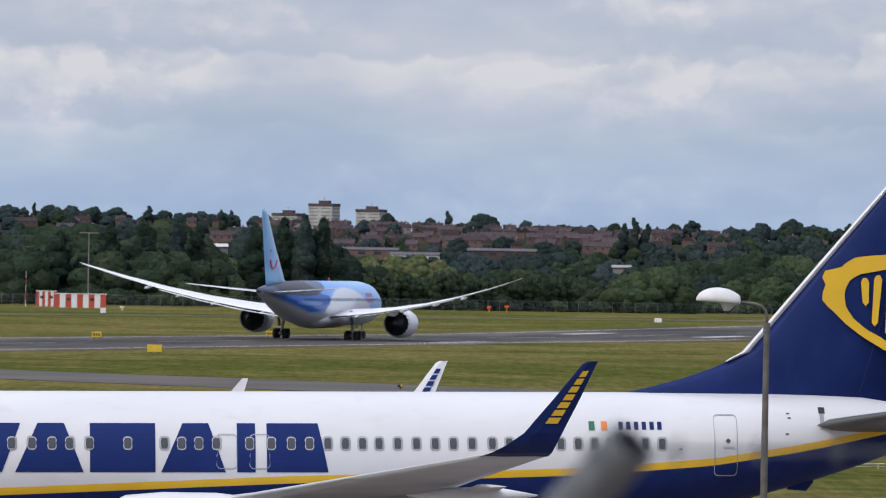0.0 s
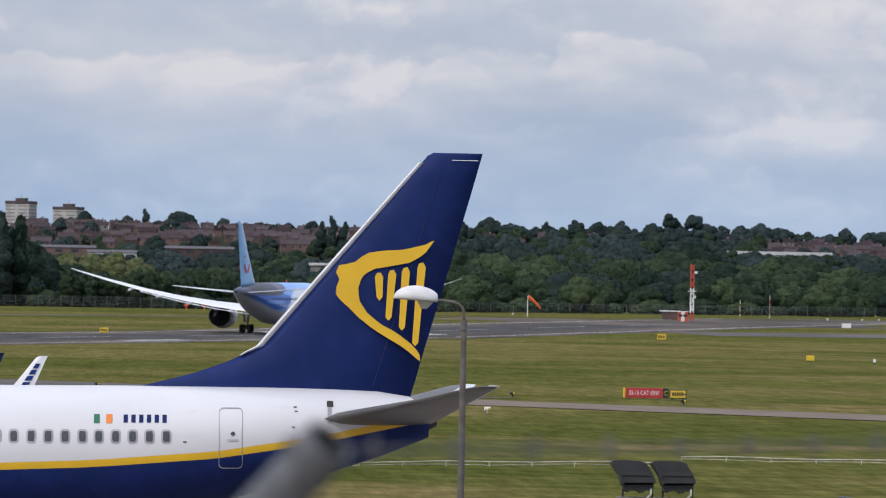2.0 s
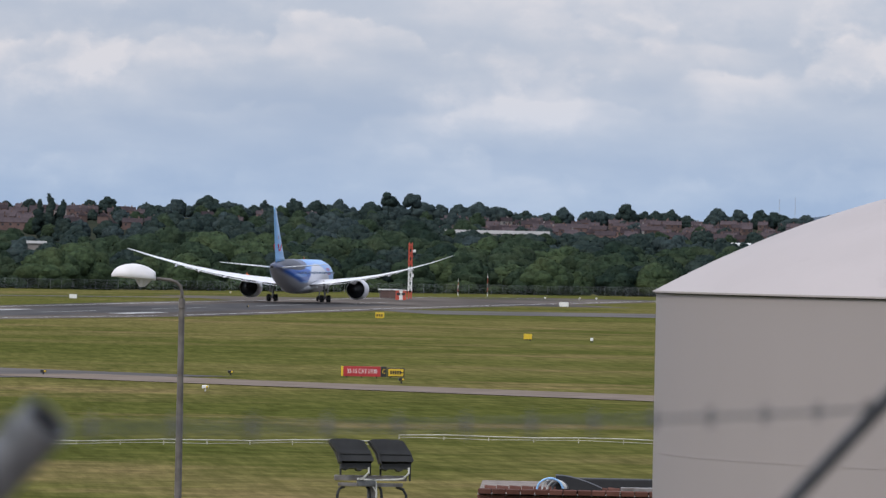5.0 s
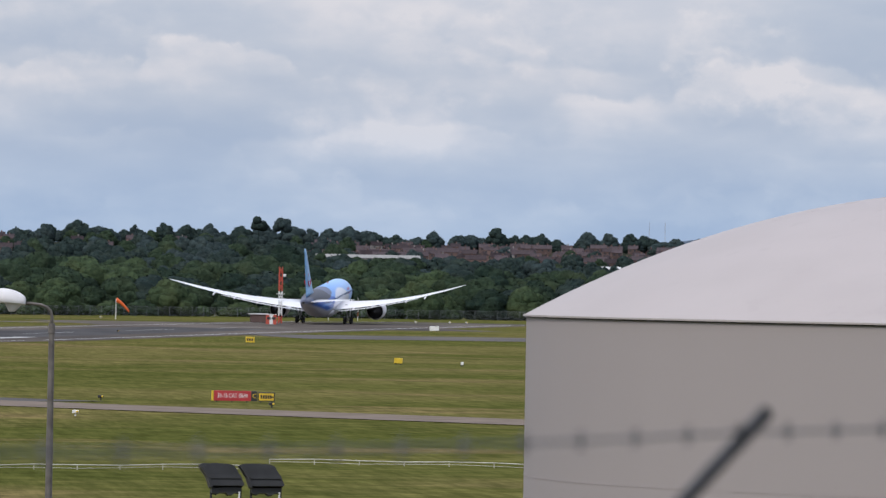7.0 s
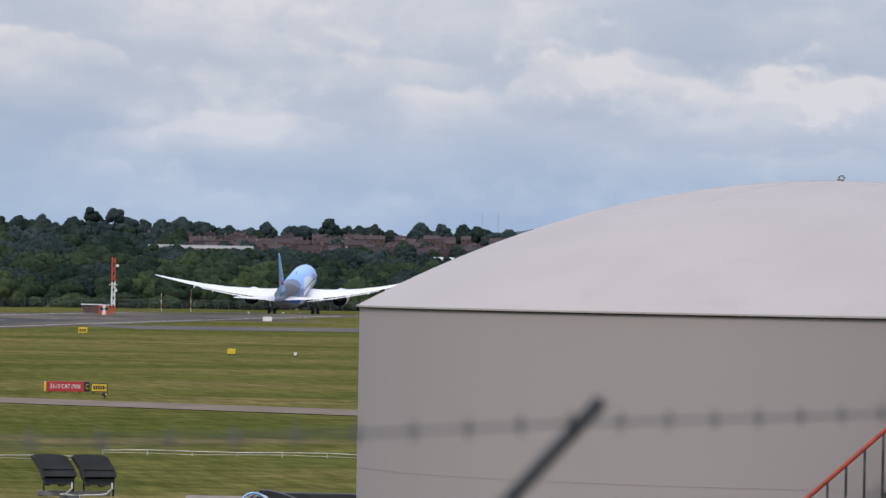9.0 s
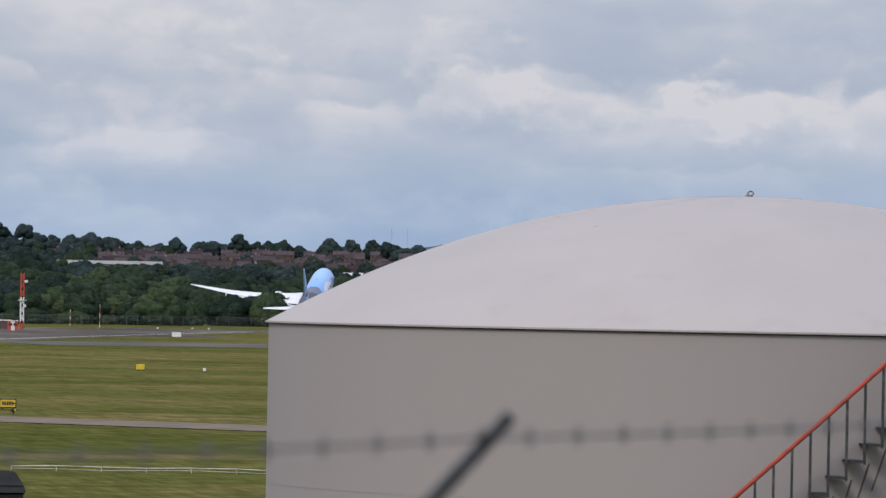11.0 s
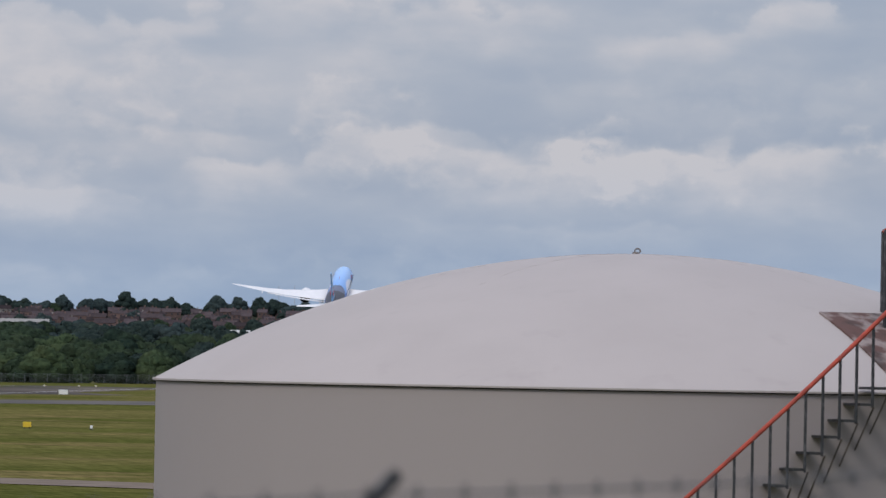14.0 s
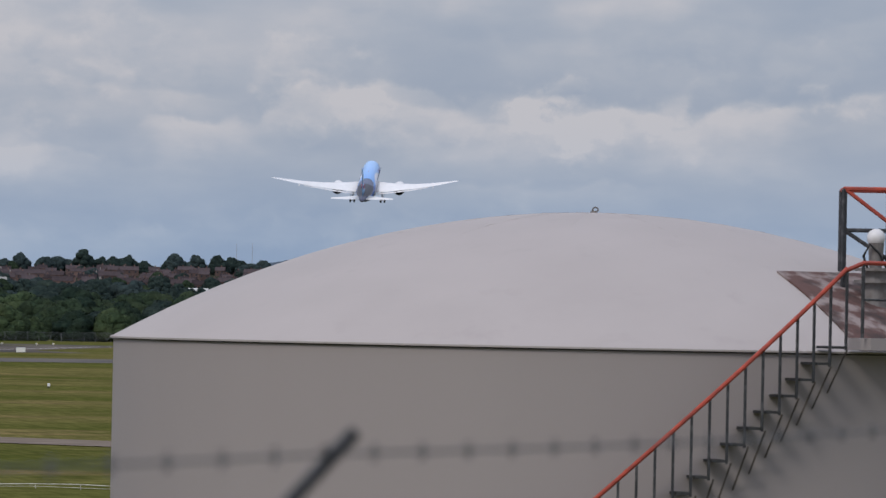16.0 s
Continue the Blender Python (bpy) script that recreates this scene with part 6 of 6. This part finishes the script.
for az, d, h in ((6.41, 1290, 5.2), (6.11, 1300, 4.0), (-4.23, 1120, 7.0)):
    p = place(az, d)
    t = thing("marker_pole", "thin red and white banded pole", "pole", "marker poles", Matrix.Translation(p))
    for k in range(5):
        part("band", rod(bmesh.new(), (0, 0, h * k / 5), (0, 0, h * (k + 1) / 5), 0.055, None, 6), RED_PAINT if k % 2 else SIGN_WHITE, t)


def equipment_hut(az, d, w, h, bands, label):
    p = place(az, d)
    t = thing("equipment_hut", label, "hut", "striped huts", Matrix.Translation(p) @ Matrix.Rotation(radians(-az), 4, "Z"))
    part("body", boxed((w, 2.6, h), (0, 0, h / 2), None, 0.04), SIGN_WHITE, t)
    for k in range(bands):
        if k % 2 == 0:
            part("red_band", boxed((w / bands, 2.64, h * 0.985), (-w / 2 + (k + 0.5) * w / bands, 0, h / 2)), RED_PAINT, t)
    part("roof", boxed((w + 0.2, 2.8, 0.12), (0, 0, h + 0.06), None, 0.02), SIGN_WHITE, t)
    for k in range(2):
        part("vent", boxed((0.7, 0.06, 0.5), (-w * 0.22 + k * w * 0.45, -1.33, h * 0.62)), SIGN_BLACK, t)


equipment_hut(-3.68, 1105, 10.2, 2.7, 9, "red and white striped equipment hut")
equipment_hut(-4.02, 1120, 4.0, 3.0, 7, "red and white striped equipment hut")
equipment_hut(5.53, 1115, 2.1, 1.9, 3, "small red and white equipment hut")
p = place(5.4, 1140)
t = thing("brick_hut", "low brown hut with a flat pale roof", "hut", m=Matrix.Translation(p))
part("body", boxed((3.2, 3, 1.7), (0, 0, 0.95), None, 0.03), HOUSE_WALL, t)
part("roof", boxed((4.0, 3.4, 0.2), (0, 0, 1.78), None, 0.03), SIGN_WHITE, t)

def windsock():
    p = place(3.95, 1157)
    t = thing("windsock", "orange windsock hanging from a white pole", "windsock", m=Matrix.Translation(p))
    part("pole", rod(bmesh.new(), (0, 0, 0), (0, 0, 4.2), 0.10, 0.06, 8), SIGN_WHITE, t)
    rings = []
    for k in range(9):
        f = k / 8
        c = Vector((0.1 + 2.6 * f, 0, 4.0 - 1.5 * f - 0.9 * f * f))
        r = 0.46 - 0.22 * f
        rings.append([(c.x + 0.3 * r * math.sin(a) * 0.5, c.y + r * math.cos(a), c.z + r * math.sin(a)) for a in np.linspace(0, 6.283, 12, endpoint=False)])
    part("sock", loft(rings), ORANGE, t, "limp orange sock", True)


windsock()
# T-shaped pole among the trees
p = place(-3.6, 1140)
t = thing("utility_pole", "tall thin pole with a crossbar", "pole", m=Matrix.Translation(p))
part("pole", rod(bmesh.new(), (0, 0, 0), (0, 0, 15.0), 0.16, 0.1, 8), GALV, t)
part("crossbar", boxed((4.0, 0.2, 0.2), (0, 0, 14.8), None, 0.02), GALV, t)

FENCE_PALE = material("pale_fence_wire", (0.22, 0.235, 0.25), 0.8, spec=0.1)

# long perimeter fence before the wood
bm = bmesh.new()
for az in np.arange(-6.2, 13.0, 0.115):
    d = edge_distance(az) - 22
    p = place(az, d)
    rod(bm, p, p + Vector((0, 0, 2.3)), 0.03, None, 4)
tagged(link_mesh("perimeter_fence_posts", bm, FENCE_PALE), "thin steel posts of the perimeter fence", "fence", "", "stuff")
for h in (0.3, 0.6, 0.9, 1.2, 1.5, 1.8, 2.1, 2.3):
    pts = [place(az, edge_distance(az) - 22) + Vector((0, 0, h)) for az in np.arange(-6.2, 13.1, 0.46)]
    ob = link_mesh("perimeter_fence_wire", tube(pts, 0.022, 4), FENCE_PALE)
    tagged(ob, "stretched wire of the perimeter fence", "fence", "fence wires")


BARRIER = material("weathered_pipe", (0.50, 0.48, 0.42), 0.8, second=(0.32, 0.3, 0.24), scale=2)


# white pipe barrier across the grass
def pipe_barrier(x0, y0, x1, y1):
    t = thing("pipe_barrier", "low white pipe rail on short posts in the grass", "barrier")
    a, b = Vector((x0, y0, ground_z(y0))), Vector((x1, y1, ground_z(y1)))
    n = max(4, int((b - a).length / 2.1))
    for k, h, r in ((0, 0.2, 0.03), (1, 0.07, 0.016)):
        pts = [a.lerp(b, i / n) + Vector((0, 0, h + 0.035 * math.sin(i * 1.7 + k) + 0.03 * math.sin(i * 0.53))) for i in range(n + 1)]
        part("rail", tube(pts, r, 6), BARRIER, t)
    for i in range(n + 1):
        q = a.lerp(b, i / n)
        part("post", rod(bmesh.new(), q, q + Vector((0, 0, 0.21)), 0.026, None, 6), BARRIER, t)


pipe_barrier(26, 268, 62, 262)
pipe_barrier(-10, 246, 24, 258)
# ---- floodlights, brick building, fence near the camera ----
def floodlights():
    t = thing("floodlight_mast", "pair of black floodlights on a grey crossbar and pole", "floodlight", m=Matrix.Translation((7.35, 79.66, 0)))
    part("pole", rod(bmesh.new(), (0, 0.05, 0), (0, 0.05, 5.36), 0.07, 0.06, 14), GALV, t)
    part("crossbar", boxed((1.03, 0.10, 0.075), (-0.02, 0, 5.395), None, 0.008), GALV, t)
    part("crossbar", boxed((0.92, 0.08, 0.05), (-0.02, -0.01, 5.30), None, 0.006), GALV, t)
    part("clamp", boxed((0.26, 0.17, 0.12), (-0.08, -0.03, 5.34), None, 0.01), POST_STEEL, t, "dark steel clamp round the pole")
    for k in range(2):
        at = (-0.64 + 0.57 * k, 0.16, 5.90)

        def slab(name, outline, thick, back, lean, mat, parent, label=""):
            return part(name, plate(outline, thick, (at[0], at[1] - back, at[2]), (1, 0, 0), (0, lean, 1)), mat, parent, label)
        h = slab("lamp_housing", [(0.02, 0.0), (0.05, 0.012), (0.22, 0.018), (0.42, 0.008), (0.50, -0.014), (0.585, -0.148), (0.14, -0.148)], 0.34, 0.0, 0.12, BLACK_PLASTIC, t, "black floodlight housing with a rounded top")
        slab("lens_cover", [(0.135, -0.156), (0.585, -0.156), (0.642, -0.295), (0.625, -0.31), (0.17, -0.315)], 0.36, 0.0, 0.16, BLACK_PLASTIC, h)
        slab("side_shield", [(0.0, 0.004), (0.03, 0.006), (0.15, -0.15), (0.185, -0.32), (0.155, -0.30), (0.11, -0.16)], 0.30, 0.10, 0.1, SIGN_BLACK, h)
        slab("cover_seam", [(0.135, -0.146), (0.587, -0.146), (0.59, -0.158), (0.135, -0.158)], 0.02, 0.37, 0.12, SIGN_BLACK, h)
        slab("ballast_box", [(0.185, -0.318), (0.615, -0.31), (0.60, -0.385), (0.52, -0.385), (0.48, -0.415), (0.42, -0.415), (0.39, -0.385), (0.30, -0.385), (0.27, -0.41), (0.23, -0.40), (0.185, -0.39)], 0.26, 0.03, 0.1, SIGN_BLACK, h)
        for x in (0.19, 0.61):
            part("bracket", boxed((0.026, 0.05, 0.24), (at[0] + x, -0.02, at[2] - 0.42), None, 0.006), BLACK_PLASTIC, t)
        part("cable", tube([(at[0] + 0.57, -0.26, at[2] - 0.34), (at[0] + 0.57, -0.27, at[2] - 0.42), (at[0] + 0.50, -0.2, at[2] - 0.50), (at[0] + 0.42, -0.12, at[2] - 0.515), (0.05 - 0.1 * k, -0.1, at[2] - 0.53), (0.06, -0.1, 5.2), (0.05, -0.09, 4.6)], 0.013, 8), CABLE_WHITE, t, "white looped cable")
    for x, out in ((-0.44, -0.05), (0.42, 0.07), (-0.05, 0.02), (0.12, 0.02)):
        part("lower_bracket", tube([(x - out, 0, 5.27), (x + out * 0.4, -0.02, 5.24), (x + out, -0.03, 5.16), (x + out * 1.2, -0.03, 4.85)], 0.02, 8), BLACK_PLASTIC, t)


floodlights()


def brick_building():
    f = Matrix.Translation((9.95, 89.45, 0)) @ Matrix.Rotation(radians(-7.2), 4, "Z")
    t = thing("brick_building", "flat-roofed red brick building with a coping", "building", m=f)
    part("core", boxed((4.6, 5.8, 4.78), (2.3, 3.02, 2.39)), MORTAR, t, "brick core with recessed mortar")
    me = bpy.data.meshes.new("brick")
    bm = boxed((0.215, 0.06, 0.062), (0, 0, 0), None, 0.004)
    bm.to_mesh(me)
    bm.free()
    me.materials.append(BRICK)
    n = 0
    for row in range(9):
        for k in range(20):
            b = new("brick", me)
            b.parent = t
            b.location = (0.11 + k * 0.228 + (0.114 if row % 2 else 0), 0.1 - 0.005 + (0.003 if (k * 7 + row) % 3 else 0.0), 4.74 - row * 0.075)
    rnd2 = random.Random(3)
    for k in range(20):
        c = part("coping_brick", boxed((0.21, 0.42, 0.075), (0.12 + k * 0.228, 0.2, 4.83), Matrix.Rotation(rnd2.uniform(-0.03, 0.03), 4, "Z"), 0.006), BRICK, t)
    part("parapet", boxed((3.6, 0.3, 0.22), (2.9, 2.6, 4.87), None, 0.02), BLACK_PLASTIC, t, "black felted parapet")
    part("flashing", boxed((2.2, 0.2, 0.08), (3.4, 1.0, 4.86), None, 0.01), GALV, t)
    # low ridge of brown pantiles
    for k in range(15):
        part("ridge_tile", rod(bmesh.new(), (0.1 + k * 0.2, 1.2, 4.80), (0.29 + k * 0.2, 1.2, 4.80), 0.09, 0.075, 10), BRICK, t)
    v = thing("hose_coil", "pale blue and white hoses looped over the roof", "hose", m=f)
    for k in range(4):
        rx, rz = 0.21 - 0.028 * k, 0.19 - 0.02 * k
        part("hose", tube([(1.16 + 0.055 * k - rx * math.cos(a), 0.58 + 0.045 * k, 4.85 + rz * math.sin(a)) for a in np.linspace(0, 3.0, 14)], 0.017, 8), (JET_BLUE, CABLE_WHITE, CABLE_WHITE, POST_STEEL)[k], v)
    part("hood", loft([[(1.25 + 0.75 * q, 0.75, 4.84), (1.25 + 0.75 * q, 0.75, 4.84 + 0.24 * math.cos(q * 1.4)), (1.25 + 0.75 * q, 1.3, 4.84 + 0.24 * math.cos(q * 1.4)), (1.25 + 0.75 * q, 1.3, 4.84)] for q in np.linspace(0, 1, 7)]), BLACK_PLASTIC, v, "dark curved hood")


brick_building()

# security fence along the terrace edge: cranked posts and barbed wire
OUT = Vector((0.8268, -0.5625, 0))


# black for the shade inside the hollow fence arms
BORE_SHADE = material("bore_shade", (0.008, 0.008, 0.009), 1.0, spec=0.0)


def fence_post(tip, drop, reach, r, label, mat):
    t = thing("fence_post", label, "fence post", "fence posts")
    tip = Vector(tip)
    elbow = tip - OUT * reach - Vector((0, 0, drop))
    foot = Vector((elbow.x, elbow.y, 6.85))
    bm = bmesh.new()
    d = (elbow - tip).normalized()
    u = d.orthogonal().normalized()
    v = d.cross(u)
    rings = []
    for c, rr in ((elbow, r), (tip, r), (tip, r * 0.84), (tip + d * 0.12, r * 0.84)):
        rings.append([c + (u * math.cos(a) + v * math.sin(a)) * rr for a in np.linspace(0, 6.283, 20, endpoint=False)])
    loft(rings, caps=False, bm=bm)
    part("arm", bm, mat, t, "hollow tube arm")
    # black disc just inside the mouth, put in for the tube's inner shade
    part("bore", rod(bmesh.new(), tip + d * 0.012, tip + d * 0.003, r * 0.835, None, 16), BORE_SHADE, t)
    part("upright", rod(bmesh.new(), foot, elbow, r, None, 16), mat, t)


fence_post((0.281, 8.195, 8.258), 0.34, 0.36, 0.039, "grey hollow steel fence arm, cranked outwards", POST_STEEL)
fence_post((2.022, 10.805, 8.272), 0.36, 0.35, 0.015, "thin dark steel fence arm, cranked outwards", FENCE_STEEL)


WIRE_STEEL = material("wire_steel", (0.13, 0.13, 0.135), 0.6, 0.3, second=(0.09, 0.09, 0.095), scale=30)


def barbed_wire(a, b, sag):
    t = thing("barbed_wire", "stretched barbed wire strand with twisted barbs", "wire")
    a, b = Vector(a), Vector(b)
    n = int((b - a).length / 0.24)
    pts = [a.lerp(b, i / n) + Vector((0, 0, -sag * math.sin(math.pi * i / n))) for i in range(n + 1)]
    part("strand", tube(pts, 0.0031, 6), WIRE_STEEL, t)
    for i, p in enumerate(pts):
        bm = bmesh.new()
        rod(bm, p - Vector((0.004, 0, 0.02)), p + Vector((0.004, 0, 0.02)), 0.0028, None, 5)
        rod(bm, p - Vector((-0.005, 0.004, 0.016)), p + Vector((-0.005, 0.004, 0.016)), 0.0028, None, 5)
        bmesh.ops.create_icosphere(bm, subdivisions=1, radius=0.0075, matrix=Matrix.Translation(p))
        part("barb", bm, WIRE_STEEL, t)


barbed_wire((0.22, 8.2, 8.245), (1.965, 10.81, 8.228), 0.012)
barbed_wire((1.965, 10.81, 8.228), (4.6, 14.8, 8.25), 0.015)
# ---- motions ----
def heading(x, y, z, right_of_ahead, nose_up=0.0, left_up=0.0):
    return pose(x, y, z, 0, 0, -right_of_ahead) @ pose(0, 0, 0, nose_up, 0, 0) @ pose(0, 0, 0, 0, left_up, 0)


def motions():
    # seconds, x, y, z, nose up, left wing up (take-off run, rotation, climb)
    run = [
        (0.0, -16.5, 745.5, -0.47, 0.0, 0.95), (0.5, -7.6, 771.0, -0.50, 0.0, 0.95), (1.0, 2.0, 800.5, -0.52, 0.0, 0.9), (1.5, 11.5, 827.5, -0.55, 0.0, 0.7),
        (2.0, 21.1, 855.0, -0.54, 0.0, 0.45), (2.5, 30.6, 882.5, -0.40, 0.0, 0.35), (3.0, 40.5, 910.5, -0.25, 0.0, 0.3), (3.5, 50.3, 938.5, -0.05, 0.0, 0.2),
        (4.0, 60.1, 966.0, 0.15, 0.0, 0.1), (4.5, 70.4, 997.0, 0.37, 0.0, 0.1), (5.0, 80.5, 1025.0, 0.53, 0.0, 0.1), (6.0, 100.2, 1078.8, 0.70, 0.5, 0.1),
        (7.0, 120.7, 1135.6, 0.81, 4.2, 0.1), (7.5, 131.2, 1164.0, 0.87, 5.7, 0.1), (8.0, 141.9, 1193.3, 0.85, 6.3, 0.15), (8.5, 152.7, 1222.9, 0.95, 7.2, 0.1),
        (9.0, 163.9, 1252.4, 1.15, 8.1, 0), (9.7, 179.7, 1298.2, 1.70, 9.2, 0), (10.5, 198.3, 1354.1, 2.90, 10.7, 0), (11.5, 222.1, 1425.8, 5.40, 11.7, 0),
        (12.0, 234.3, 1461.9, 7.60, 12.3, 0), (12.5, 245.9, 1498.7, 10.20, 12.8, 0), (13.0, 258.2, 1536.1, 14.10, 13.1, 0), (13.5, 270.7, 1574.4, 17.70, 13.4, 0),
        (14.0, 283.5, 1613.3, 22.30, 13.6, 0), (14.5, 295.8, 1653.1, 27.10, 13.8, 0), (15.0, 308.4, 1693.2, 32.93, 14.1, 0), (15.5, 321.1, 1734.3, 38.97, 14.7, 0),
        (16.0, 335.9, 1781.0, 45.90, 15.0, 0),
    ]
    walk(JET, [(t, heading(x, y, z, 14.2, up, roll)) for t, x, y, z, up, roll in run])
    # its main legs stretch as the weight comes off the wheels
    for leg in GEAR:
        walk(leg, [(t, pose(0, 0, z)) for t, z in ((0.0, 0), (7.0, 0), (8.0, -0.12), (8.6, -0.38), (9.0, -0.65), (9.6, -0.9), (16.0, -0.9))])
    # the taxiing aircraft turns slowly away
    taxi = [
        (0.0, -3.40, 154.99, -95.9), (0.5, -4.70, 156.25, -94.15), (1.0, -5.99, 157.14, -92.45), (1.5, -7.27, 157.67, -90.8), (2.0, -8.53, 157.83, -89.2),
        (2.5, -9.79, 157.62, -87.65), (3.0, -11.04, 157.05, -86.15), (3.5, -12.27, 156.12, -84.7), (4.0, -13.5, 154.81, -83.3), (4.5, -14.71, 153.3, -82.0),
        (5.0, -15.95, 152.6, -80.8), (6.0, -18.5, 152.6, -78.5), (8.0, -23.6, 153.6, -75.0), (12.0, -33.7, 156.6, -73.0), (16.0, -43.7, 159.9, -72.0),
    ]
    walk(NARROW, [(t, heading(x, y, -0.37, h, -0.75, 0.97)) for t, x, y, h in taxi])

motions()
